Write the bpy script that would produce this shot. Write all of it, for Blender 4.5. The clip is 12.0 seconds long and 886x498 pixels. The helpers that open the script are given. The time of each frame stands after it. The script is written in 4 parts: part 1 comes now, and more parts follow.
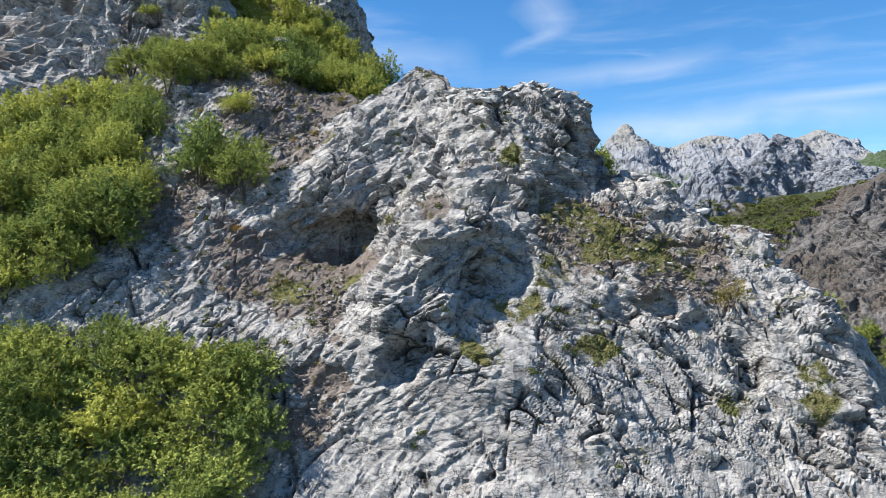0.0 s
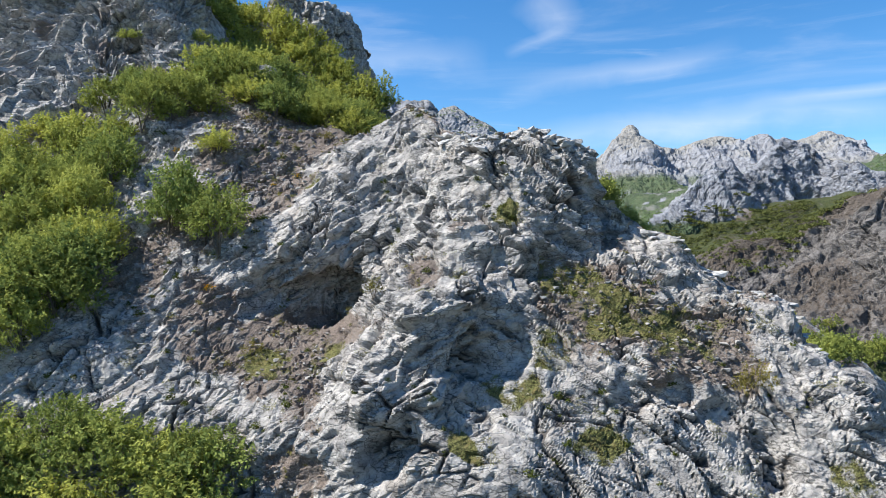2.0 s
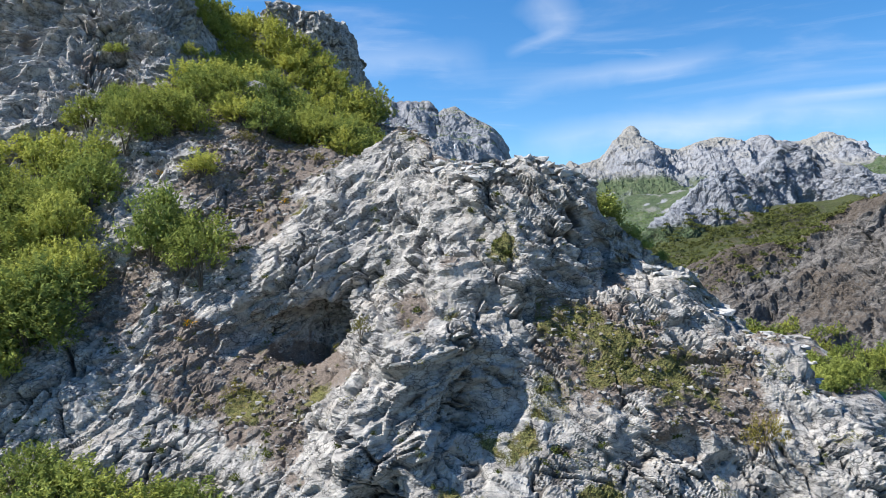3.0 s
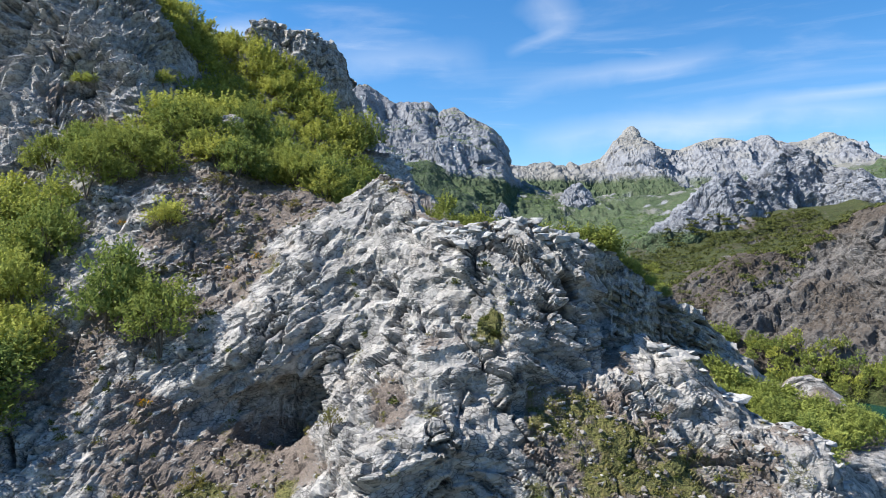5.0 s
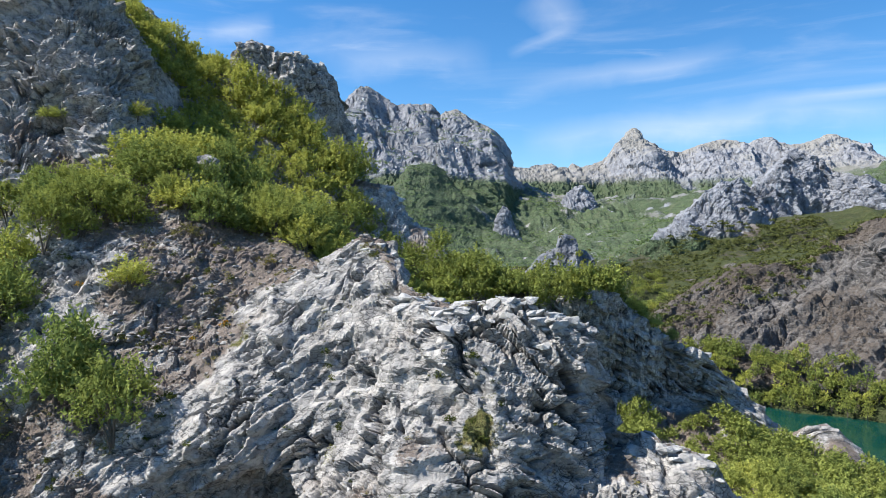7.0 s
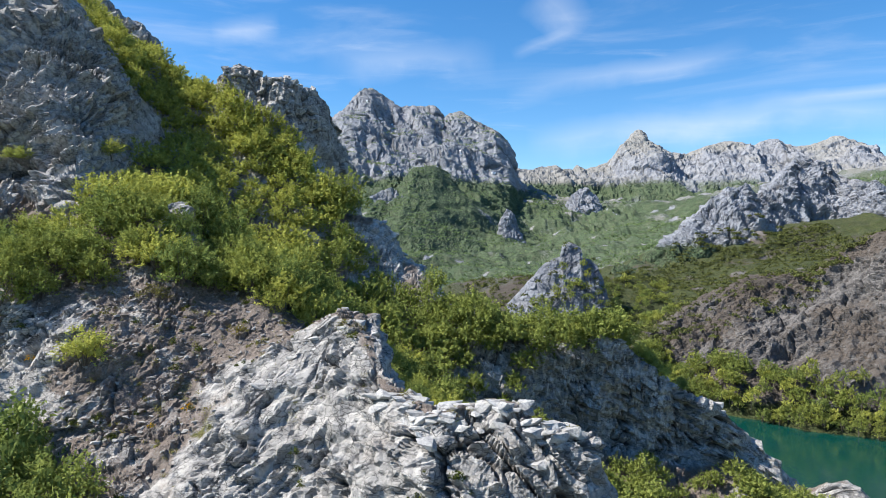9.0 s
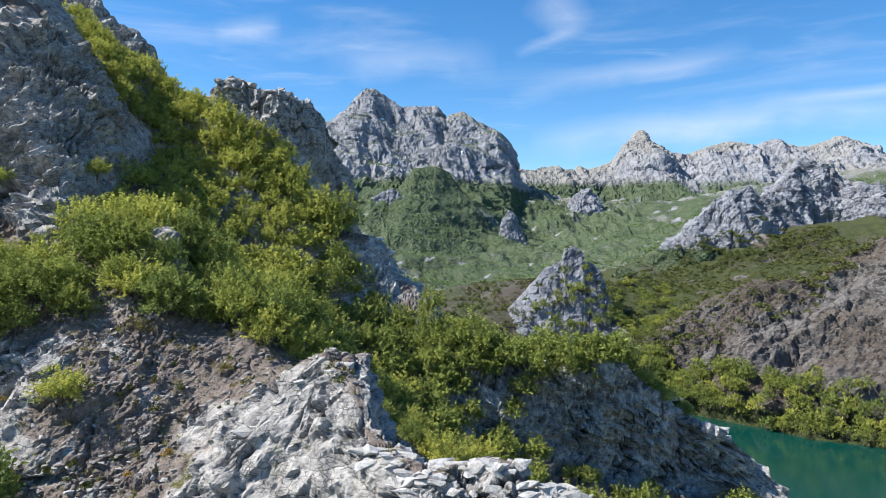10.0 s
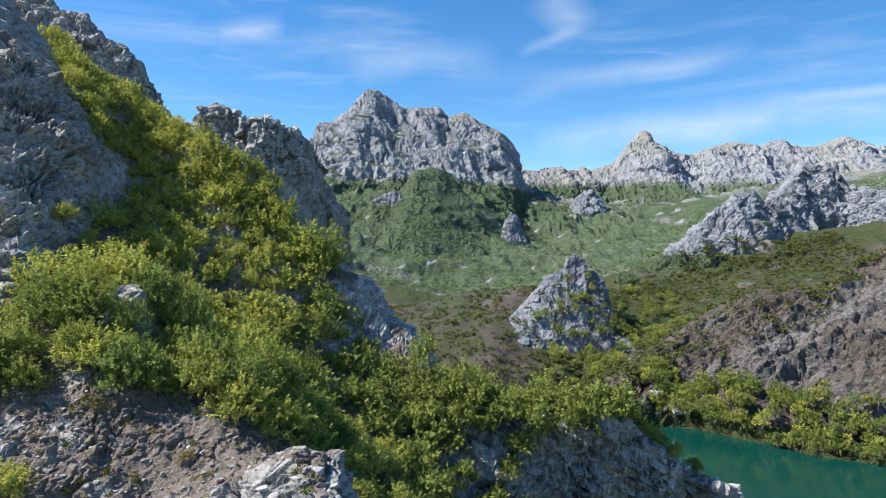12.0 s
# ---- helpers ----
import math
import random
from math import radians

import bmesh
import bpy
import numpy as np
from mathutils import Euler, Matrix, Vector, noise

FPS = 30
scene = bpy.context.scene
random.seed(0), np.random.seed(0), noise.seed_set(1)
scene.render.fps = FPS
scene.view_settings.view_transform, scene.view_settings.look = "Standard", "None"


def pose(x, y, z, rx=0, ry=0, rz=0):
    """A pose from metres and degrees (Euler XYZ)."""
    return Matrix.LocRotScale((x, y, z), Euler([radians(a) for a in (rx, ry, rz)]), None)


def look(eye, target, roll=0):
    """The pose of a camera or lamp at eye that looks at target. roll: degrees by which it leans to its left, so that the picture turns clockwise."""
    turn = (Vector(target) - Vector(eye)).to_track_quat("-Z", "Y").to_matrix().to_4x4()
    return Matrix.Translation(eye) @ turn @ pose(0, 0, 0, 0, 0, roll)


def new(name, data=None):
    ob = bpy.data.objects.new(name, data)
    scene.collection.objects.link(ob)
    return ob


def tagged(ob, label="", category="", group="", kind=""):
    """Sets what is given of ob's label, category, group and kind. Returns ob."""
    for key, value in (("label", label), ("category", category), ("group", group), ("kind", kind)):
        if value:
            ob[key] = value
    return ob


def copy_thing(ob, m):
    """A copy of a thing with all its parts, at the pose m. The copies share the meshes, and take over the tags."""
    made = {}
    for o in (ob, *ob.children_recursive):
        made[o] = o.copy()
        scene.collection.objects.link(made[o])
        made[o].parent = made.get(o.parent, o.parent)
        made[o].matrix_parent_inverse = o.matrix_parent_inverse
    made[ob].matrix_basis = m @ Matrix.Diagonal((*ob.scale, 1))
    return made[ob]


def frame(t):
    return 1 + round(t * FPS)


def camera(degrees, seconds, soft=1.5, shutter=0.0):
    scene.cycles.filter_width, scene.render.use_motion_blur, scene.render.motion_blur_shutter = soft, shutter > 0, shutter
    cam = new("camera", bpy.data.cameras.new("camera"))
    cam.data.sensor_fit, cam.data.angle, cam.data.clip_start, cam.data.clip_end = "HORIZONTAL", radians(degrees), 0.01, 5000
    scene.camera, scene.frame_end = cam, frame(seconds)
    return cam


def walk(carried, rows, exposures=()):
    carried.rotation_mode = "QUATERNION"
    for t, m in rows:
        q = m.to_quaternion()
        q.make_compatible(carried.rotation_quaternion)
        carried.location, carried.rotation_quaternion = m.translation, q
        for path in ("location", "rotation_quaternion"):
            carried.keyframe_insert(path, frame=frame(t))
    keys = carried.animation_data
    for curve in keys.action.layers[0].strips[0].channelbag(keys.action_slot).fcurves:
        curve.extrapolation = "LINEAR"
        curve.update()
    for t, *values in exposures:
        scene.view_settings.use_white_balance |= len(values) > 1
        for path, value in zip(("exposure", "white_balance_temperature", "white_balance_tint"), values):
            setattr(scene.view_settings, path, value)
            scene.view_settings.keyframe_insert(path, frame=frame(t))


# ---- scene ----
# ---- camera ----
cam = camera(64.6, 12.0, 0.6)
METRES, EYE, TILT, LEAN, TURN = 50.0, 0.0, 0.0, 0.0, 0.0
EXPOSURE = 0.92
ROWS = [
    (0.0, 0.0, 0.0, 0.0, 0.0, 0.0, 0.0),
    (0.5, 0.0056, 0.0294, 0.0271, 0.12, 0.01, -0.01),
    (1.0, 0.0113, 0.0588, 0.0549, 0.22, 0.01, -0.01),
    (1.5, 0.0173, 0.0885, 0.0827, 0.29, -0.0, -0.03),
    (2.0, 0.0241, 0.1198, 0.1118, 0.35, -0.02, -0.05),
    (2.5, 0.0309, 0.1502, 0.1403, 0.4, -0.02, -0.08),
    (3.0, 0.0379, 0.1814, 0.1697, 0.4, -0.01, -0.08),
    (5.0, 0.0647, 0.2999, 0.282, 0.42, -0.05, -0.05),
    (5.5, 0.0714, 0.3285, 0.309, 0.46, -0.03, -0.06),
    (6.0, 0.0781, 0.3609, 0.3393, 0.49, 0.0, -0.06),
    (6.5, 0.0838, 0.3897, 0.3663, 0.53, 0.01, -0.07),
    (7.0, 0.0901, 0.4205, 0.3965, 0.6, -0.0, -0.08),
    (9.0, 0.1153, 0.5424, 0.5131, 0.96, 0.03, -0.16),
    (9.5, 0.1212, 0.5707, 0.5408, 1.04, 0.02, -0.16),
    (10.0, 0.1272, 0.5987, 0.5686, 1.12, 0.01, -0.16),
    (10.5, 0.1332, 0.6291, 0.5983, 1.18, -0.0, -0.15),
    (11.0, 0.139, 0.6572, 0.6264, 1.24, -0.01, -0.16),
    (11.5, 0.1458, 0.6885, 0.6577, 1.31, -0.02, -0.18),
    (12.0, 0.1512, 0.7144, 0.6831, 1.34, -0.03, -0.17),
]
walk(cam, [(t, pose(0, 0, EYE, TILT, LEAN, TURN) @ pose(METRES * x, METRES * y, METRES * z, 90 + pitch, roll, yaw)) for t, x, y, z, yaw, pitch, roll in ROWS],
     [(0.0, EXPOSURE), (12.0, EXPOSURE)])

# ---- world and sun ----
SUN_TO = Vector((-0.67, -0.03, 0.73)).normalized()
world = bpy.data.worlds.new("sky")
scene.world = world
world.use_nodes = True
wn, wl = world.node_tree.nodes, world.node_tree.links
wn.clear()
w_out = wn.new("ShaderNodeOutputWorld")
w_bg = wn.new("ShaderNodeBackground")
w_sky = wn.new("ShaderNodeTexSky")
w_sky.sky_type = "NISHITA"
w_sky.sun_disc = False
w_sky.sun_elevation = math.asin(SUN_TO.z)
w_sky.sun_rotation = math.atan2(SUN_TO.x, SUN_TO.y)
w_sky.altitude = 1200
w_sky.air_density, w_sky.dust_density, w_sky.ozone_density = 1.0, 0.15, 3.0
w_bg.inputs["Strength"].default_value = 0.087
wl.new(w_bg.outputs[0], w_out.inputs[0])


def world_clouds():
    """Thin cirrus: stretched noise over the dome, mixed into the sky's colour."""
    tc = wn.new("ShaderNodeTexCoord")
    total = None
    for rot, sc, seed, lo, hi, amount in (((0, 0.22, 0.05), (1.6, 1.0, 9.0), 3.0, 0.52, 0.85, 0.30), ((0, 0.12, 0.3), (3.5, 2.0, 26.0), 9.0, 0.54, 0.85, 0.22)):
        mp = wn.new("ShaderNodeMapping")
        mp.inputs["Rotation"].default_value = rot
        mp.inputs["Scale"].default_value = sc
        mp.inputs["Location"].default_value = (seed, seed * 0.7, seed * 0.3)
        wl.new(tc.outputs["Generated"], mp.inputs["Vector"])
        nz = wn.new("ShaderNodeTexNoise")
        nz.inputs["Scale"].default_value = 1.6
        nz.inputs["Detail"].default_value = 7
        nz.inputs["Roughness"].default_value = 0.55
        nz.inputs["Distortion"].default_value = 0.5
        wl.new(mp.outputs[0], nz.inputs["Vector"])
        rm = wn.new("ShaderNodeMapRange")
        rm.interpolation_type = "SMOOTHSTEP"
        rm.inputs["From Min"].default_value, rm.inputs["From Max"].default_value = lo, hi
        rm.inputs["To Max"].default_value = amount
        wl.new(nz.outputs["Fac"], rm.inputs["Value"])
        if total is None:
            total = rm.outputs[0]
        else:
            add = wn.new("ShaderNodeMath")
            add.operation = "ADD"
            wl.new(total, add.inputs[0])
            wl.new(rm.outputs[0], add.inputs[1])
            total = add.outputs[0]
    sep = wn.new("ShaderNodeSeparateXYZ")
    wl.new(tc.outputs["Generated"], sep.inputs[0])

    def calc(op, a, b=None, c=None):
        n = wn.new("ShaderNodeMath")
        n.operation = op
        for k, v in enumerate((a, b, c)):
            if v is None:
                continue
            if isinstance(v, (int, float)):
                n.inputs[k].default_value = v
            else:
                wl.new(v, n.inputs[k])
        return n.outputs[0]

    ahead = calc("MAXIMUM", sep.outputs["Y"], 0.05)
    across, above = calc("DIVIDE", sep.outputs["X"], ahead), calc("DIVIDE", sep.outputs["Z"], ahead)
    fray = wn.new("ShaderNodeTexNoise")
    fray.inputs["Scale"].default_value = 9.0
    fray.inputs["Detail"].default_value = 6.0
    wl.new(tc.outputs["Generated"], fray.inputs["Vector"])
    # single wisps: both ends (across, above the horizon), half width, strength
    for u0, w0, u1, w1, wide, amount in ((0.080, 0.276, 0.172, 0.316, 0.012, 0.18), (0.120, 0.375, 0.182, 0.308, 0.040, 0.22), (0.07, 0.222, 0.42, 0.285, 0.022, 0.24), (0.22, 0.175, 0.70, 0.205, 0.032, 0.30),
                                         (0.42, 0.205, 0.75, 0.245, 0.012, 0.30), (-0.35, 0.306, -0.25, 0.318, 0.024, 0.28), (-0.2, 0.275, 0.06, 0.27, 0.035, 0.22), (0.10, 0.160, 0.40, 0.170, 0.030, 0.28)):
        length = math.hypot(u1 - u0, w1 - w0)
        c, sn = (u1 - u0) / length, (w1 - w0) / length
        du, dw = calc("SUBTRACT", across, u0), calc("SUBTRACT", above, w0)
        along = calc("ADD", calc("MULTIPLY", du, c / length), calc("MULTIPLY", dw, sn / length))
        off = calc("ADD", calc("MULTIPLY", du, -sn), calc("MULTIPLY", dw, c))
        off = calc("MULTIPLY_ADD", calc("SUBTRACT", fray.outputs["Fac"], 0.5), wide * 1.8, off)
        body = calc("MAXIMUM", calc("SUBTRACT", 1.0, calc("DIVIDE", calc("ABSOLUTE", off), wide)), 0.0)
        ends = calc("MAXIMUM", calc("SUBTRACT", 1.0, calc("POWER", calc("ABSOLUTE", calc("MULTIPLY_ADD", along, 2.0, -1.0)), 2.0)), 0.0)
        wisp = calc("MULTIPLY", calc("MULTIPLY", body, ends), calc("MULTIPLY", fray.outputs["Fac"], amount * 1.9))
        total = calc("ADD", total, wisp)
    total = calc("MINIMUM", total, 0.85)
    mx = wn.new("ShaderNodeMix")
    mx.data_type = "RGBA"
    wl.new(total, mx.inputs[0])
    hs = wn.new("ShaderNodeHueSaturation")
    hs.inputs["Saturation"].default_value = 1.3
    hs.inputs["Value"].default_value = 1.14
    wl.new(w_sky.outputs[0], hs.inputs["Color"])
    wl.new(hs.outputs[0], mx.inputs[6])
    mx.inputs[7].default_value = CLOUD
    wl.new(mx.outputs[2], w_bg.inputs["Color"])


CLOUD = (6.4, 6.7, 7.2, 1)
world_clouds()
sun = new("sun", bpy.data.lights.new("sun", "SUN"))
sun.data.energy, sun.data.angle, sun.data.color = 5.0, radians(0.53), (1.0, 0.955, 0.88)
sun.matrix_world = look(SUN_TO * 300, (0, 0, 0))


# ---- noise on arrays ----
def hash3(ix, iy, iz, seed):
    h = (ix.astype(np.int64) * 374761393 + iy.astype(np.int64) * 668265263 + iz.astype(np.int64) * 2147483647 + seed * 144269504) & 0xFFFFFFFF
    h = ((h ^ (h >> 13)) * 1274126177) & 0xFFFFFFFF
    h = ((h ^ (h >> 16)) * 2246822519) & 0xFFFFFFFF
    return ((h ^ (h >> 15)) & 0xFFFFFF) / float(0xFFFFFF)


def vnoise(p, seed=0):
    """Smooth value noise in -1..1 at the points p (n, 3)."""
    i = np.floor(p)
    f = p - i
    f = f * f * f * (f * (f * 6 - 15) + 10)
    i = i.astype(np.int64)
    x, y, z = i[:, 0], i[:, 1], i[:, 2]
    out = 0
    for dx in (0, 1):
        wx = f[:, 0] if dx else 1 - f[:, 0]
        for dy in (0, 1):
            wy = f[:, 1] if dy else 1 - f[:, 1]
            for dz in (0, 1):
                wz = f[:, 2] if dz else 1 - f[:, 2]
                out = out + wx * wy * wz * hash3(x + dx, y + dy, z + dz, seed)
    return out * 2 - 1


def fbm(p, octaves=4, seed=0, gain=0.5, ridged=False):
    total, amp, norm = 0, 1.0, 0.0
    for k in range(octaves):
        n = vnoise(p * 2.03 ** k + 17.3 * k, seed + k)
        total = total + amp * ((1 - 2 * np.abs(n)) if ridged else n)
        norm += amp
        amp *= gain
    return total / norm


def cells(p, seed=0):
    """Cellular noise: distance to the border between the two nearest cells, and a random number and tilt of the cell."""
    i = np.floor(p).astype(np.int64)
    n = len(p)
    d1, d2, who = np.full(n, 9.0), np.full(n, 9.0), np.zeros(n)
    tilt = np.zeros(n)
    for dx in (-1, 0, 1):
        for dy in (-1, 0, 1):
            for dz in (-1, 0, 1):
                cx, cy, cz = i[:, 0] + dx, i[:, 1] + dy, i[:, 2] + dz
                rx, ry, rz = (hash3(cx, cy, cz, seed + k) for k in (1, 2, 3))
                ox, oy, oz = cx + rx - p[:, 0], cy + ry - p[:, 1], cz + rz - p[:, 2]
                d = np.sqrt(ox * ox + oy * oy + oz * oz)
                near = d < d1
                d2 = np.where(near, d1, np.minimum(d2, d))
                who = np.where(near, rx * 0.37 + rz * 0.63, who)
                tilt = np.where(near, (ry - 0.5) * ox + (rx - 0.5) * oz + (rz - 0.5) * oy, tilt)
                d1 = np.where(near, d, d1)
    return d2 - d1, who, tilt


def smooth(x, lo, hi):
    t = np.clip((x - lo) / (hi - lo + 1e-9), 0, 1)
    return t * t * (3 - 2 * t)


def rows_to_grid(rows, xs, per_row, soften):
    """A sheet through control rows of (x, y, z): along x each row is softened; from row to row the sheet glides (Catmull-Rom).
    per_row: how many mesh rows from each control row to the next. Returns an array (v, u, 3)."""
    lines = []
    for row in rows:
        r = np.array(row, float)
        dense = np.linspace(xs[0], xs[-1], 2000)
        step = dense[1] - dense[0]
        k = np.arange(-3 * soften, 3 * soften + step, step)
        kern = np.exp(-0.5 * (k / soften) ** 2)
        kern /= kern.sum()
        pad = len(kern) // 2
        cols = []
        for c in (1, 2):
            v = np.interp(dense, r[:, 0], r[:, c])
            v = np.convolve(np.pad(v, pad, "edge"), kern, "same")[pad:pad + len(dense)]
            cols.append(np.interp(xs, dense, v))
        lines.append(np.stack(cols, -1))
    lines = np.array(lines)
    out = []
    n = len(lines)
    for i in range(n - 1):
        p0, p1, p2, p3 = lines[max(i - 1, 0)], lines[i], lines[i + 1], lines[min(i + 2, n - 1)]
        m1, m2 = (p2 - p0) * 0.4, (p3 - p1) * 0.4
        count = per_row[i]
        for j in range(count):
            t = j / count
            out.append((2 * t ** 3 - 3 * t * t + 1) * p1 + (t ** 3 - 2 * t * t + t) * m1 + (3 * t * t - 2 * t ** 3) * p2 + (t ** 3 - t * t) * m2)
    out.append(lines[-1])
    yz = np.array(out)
    return np.concatenate([np.broadcast_to(xs, yz.shape[:2])[..., None], yz], -1)


def grid_normals(g):
    du, dv = np.gradient(g, axis=1), np.gradient(g, axis=0)
    n = np.cross(du, dv)
    return n / np.maximum(np.linalg.norm(n, axis=-1, keepdims=True), 1e-9)


def sheet_mesh(name, g, attrs, material, flat=False):
    """A mesh from a grid of points (v, u, 3), with one number a vertex for each of attrs."""
    nv, nu = g.shape[:2]
    me = bpy.data.meshes.new(name)
    idx = np.arange(nv * nu).reshape(nv, nu)
    quads = np.stack([idx[:-1, :-1], idx[:-1, 1:], idx[1:, 1:], idx[1:, :-1]], -1).reshape(-1, 4)
    me.vertices.add(nv * nu)
    me.vertices.foreach_set("co", g.astype(np.float32).ravel())
    me.loops.add(quads.size)
    me.loops.foreach_set("vertex_index", quads.astype(np.int32).ravel())
    me.polygons.add(len(quads))
    me.polygons.foreach_set("loop_start", np.arange(0, quads.size, 4, dtype=np.int32))
    me.polygons.foreach_set("use_smooth", np.full(len(quads), not flat))
    me.update(calc_edges=True)
    for key, values in attrs.items():
        a = me.attributes.new(key, "FLOAT", "POINT")
        a.data.foreach_set("value", values.astype(np.float32).ravel())
    me.materials.append(material)
    return new(name, me)


# ---- materials ----
def material(name):
    m = bpy.data.materials.new(name)
    m.use_nodes = True
    m.node_tree.nodes.clear()
    return m, m.node_tree.nodes, m.node_tree.links


def nd(nodes, kind, **values):
    n = nodes.new(kind)
    for key, value in values.items():
        n.inputs[key.replace("_", " ")].default_value = value
    return n


def mixc(nodes, links, fac, a, b, mode="MIX"):
    n = nodes.new("ShaderNodeMix")
    n.data_type, n.blend_type = "RGBA", mode
    for sock, v in ((n.inputs[0], fac), (n.inputs[6], a), (n.inputs[7], b)):
        if isinstance(v, (int, float)):
            sock.default_value = v
        elif isinstance(v, tuple):
            sock.default_value = (*v, 1)
        else:
            links.new(v, sock)
    return n.outputs[2]


def ramp(nodes, links, fac, lo, hi, to=1.0, start=0.0):
    n = nodes.new("ShaderNodeMapRange")
    n.interpolation_type = "SMOOTHSTEP"
    for k, v in (("From Min", lo), ("From Max", hi), ("To Min", start), ("To Max", to)):
        n.inputs[k].default_value = v
    links.new(fac, n.inputs["Value"])
    return n.outputs[0]


def noise_tex(nodes, links, vec, scale, detail=5.0, rough=0.55, distort=0.0):
    n = nd(nodes, "ShaderNodeTexNoise", Scale=scale, Detail=detail, Roughness=rough, Distortion=distort)
    links.new(vec, n.inputs["Vector"])
    return n.outputs["Fac"]


def noise_col(nodes, links, vec, scale):
    n = nd(nodes, "ShaderNodeTexNoise", Scale=scale, Detail=4.0)
    links.new(vec, n.inputs["Vector"])
    return n.outputs["Color"]


def attr(nodes, name):
    n = nodes.new("ShaderNodeAttribute")
    n.attribute_name = name
    return n.outputs["Fac"]


def terrain_material(name, light, dark, stain, soil, grass, unit, bump=0.5, streak=1.0, joints=1.0):
    """Rock with soil and grass over it. unit: the size in metres of the coarse patches. Masks come from the mesh's
    soil, grass, block and crack shade numbers.
    """
    m, n, l = material(name)
    out = n.new("ShaderNodeOutputMaterial")
    bs = nd(n, "ShaderNodeBsdfPrincipled", Roughness=0.9)
    bs.inputs["Specular IOR Level"].default_value = 0.25
    geo = n.new("ShaderNodeNewGeometry")
    pos = geo.outputs["Position"]
    big = noise_tex(n, l, pos, 0.5 / unit, 6, 0.6, 0.4)
    mid = noise_tex(n, l, pos, 2.2 / unit, 6, 0.65, 0.6)
    fine = noise_tex(n, l, pos, 11.0 / unit, 5, 0.7)
    mp = n.new("ShaderNodeMapping")
    mp.inputs["Scale"].default_value = (1.0, 1.0, 0.16)
    l.new(pos, mp.inputs["Vector"])
    runs = noise_tex(n, l, mp.outputs[0], 3.0 / unit, 5, 0.6, 0.3)
    col = mixc(n, l, ramp(n, l, mid, 0.35, 0.68), light, dark)
    col = mixc(n, l, ramp(n, l, runs, 0.55, 0.75, 0.55 * streak), col, tuple(c * 0.45 for c in dark))
    col = mixc(n, l, ramp(n, l, big, 0.52, 0.72, 0.6), col, stain)
    col = mixc(n, l, ramp(n, l, attr(n, "block"), 0.0, 1.0, 0.30), col, tuple(min(1, c * 1.25) for c in light))
    col = mixc(n, l, ramp(n, l, fine, 0.52, 0.75, 0.5), col, tuple(c * 0.5 for c in dark))
    # shade inside the modelled cracks, put into the colour as a dark mix
    crack_shade = ramp(n, l, attr(n, "crack_shade"), 0.25, 0.9, 0.85)
    col = mixc(n, l, crack_shade, col, tuple(c * 0.4 for c in soil))
    wp = n.new("ShaderNodeMapping")
    wp.inputs["Rotation"].default_value = (0.35, -0.25, 0.2)
    wp.inputs["Scale"].default_value = (0.8 / unit, 0.8 / unit, 2.0 / unit)
    jig = mixc(n, l, 0.25, pos, noise_col(n, l, pos, 1.3 / unit))
    l.new(jig, wp.inputs["Vector"])
    vo = nd(n, "ShaderNodeTexVoronoi", Scale=1.6)
    vo.feature = "DISTANCE_TO_EDGE"
    l.new(wp.outputs[0], vo.inputs["Vector"])
    joint = vo.outputs["Distance"]
    vc = nd(n, "ShaderNodeTexVoronoi", Scale=1.6)
    l.new(wp.outputs[0], vc.inputs["Vector"])
    tone = n.new("ShaderNodeSeparateColor")
    l.new(vc.outputs["Color"], tone.inputs[0])
    col = mixc(n, l, ramp(n, l, tone.outputs[0], 0.0, 1.0, 0.35 * joints), col, tuple(c * 0.55 for c in dark))
    # near-black joint lines: crevice shade put into the rock colour
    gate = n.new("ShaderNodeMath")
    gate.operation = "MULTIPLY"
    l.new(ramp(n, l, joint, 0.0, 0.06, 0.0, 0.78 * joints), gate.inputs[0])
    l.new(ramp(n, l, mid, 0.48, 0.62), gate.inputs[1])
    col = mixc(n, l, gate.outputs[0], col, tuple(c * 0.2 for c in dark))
    jig2 = mixc(n, l, 0.3, pos, noise_col(n, l, pos, 2.6 / unit))
    wp2 = n.new("ShaderNodeMapping")
    wp2.inputs["Rotation"].default_value = (-0.2, 0.3, 0.7)
    wp2.inputs["Scale"].default_value = (1.9 / unit, 1.9 / unit, 4.2 / unit)
    l.new(jig2, wp2.inputs["Vector"])
    vo2 = nd(n, "ShaderNodeTexVoronoi", Scale=1.9)
    vo2.feature = "DISTANCE_TO_EDGE"
    l.new(wp2.outputs[0], vo2.inputs["Vector"])
    # finer joint lines, their shade darkened into the colour likewise
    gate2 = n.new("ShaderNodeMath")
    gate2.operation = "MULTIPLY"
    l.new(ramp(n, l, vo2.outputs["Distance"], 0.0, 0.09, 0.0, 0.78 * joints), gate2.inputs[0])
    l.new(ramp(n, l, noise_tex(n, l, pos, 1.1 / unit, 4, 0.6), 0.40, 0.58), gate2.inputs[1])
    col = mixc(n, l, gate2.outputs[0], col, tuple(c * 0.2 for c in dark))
    soil_c = mixc(n, l, ramp(n, l, fine, 0.4, 0.68), soil, tuple(c * 2.1 for c in soil))
    soil_c = mixc(n, l, ramp(n, l, noise_tex(n, l, pos, 26.0 / unit, 3, 0.6), 0.60, 0.70, 0.15 + 0.45 * joints), soil_c, light)
    grass_c = mixc(n, l, ramp(n, l, fine, 0.40, 0.60), grass, tuple(c * 0.35 for c in grass))
    grass_c = mixc(n, l, ramp(n, l, mid, 0.45, 0.7, 0.5), grass_c, tuple(c * k for c, k in zip(grass, (1.5, 1.1, 1.3))))

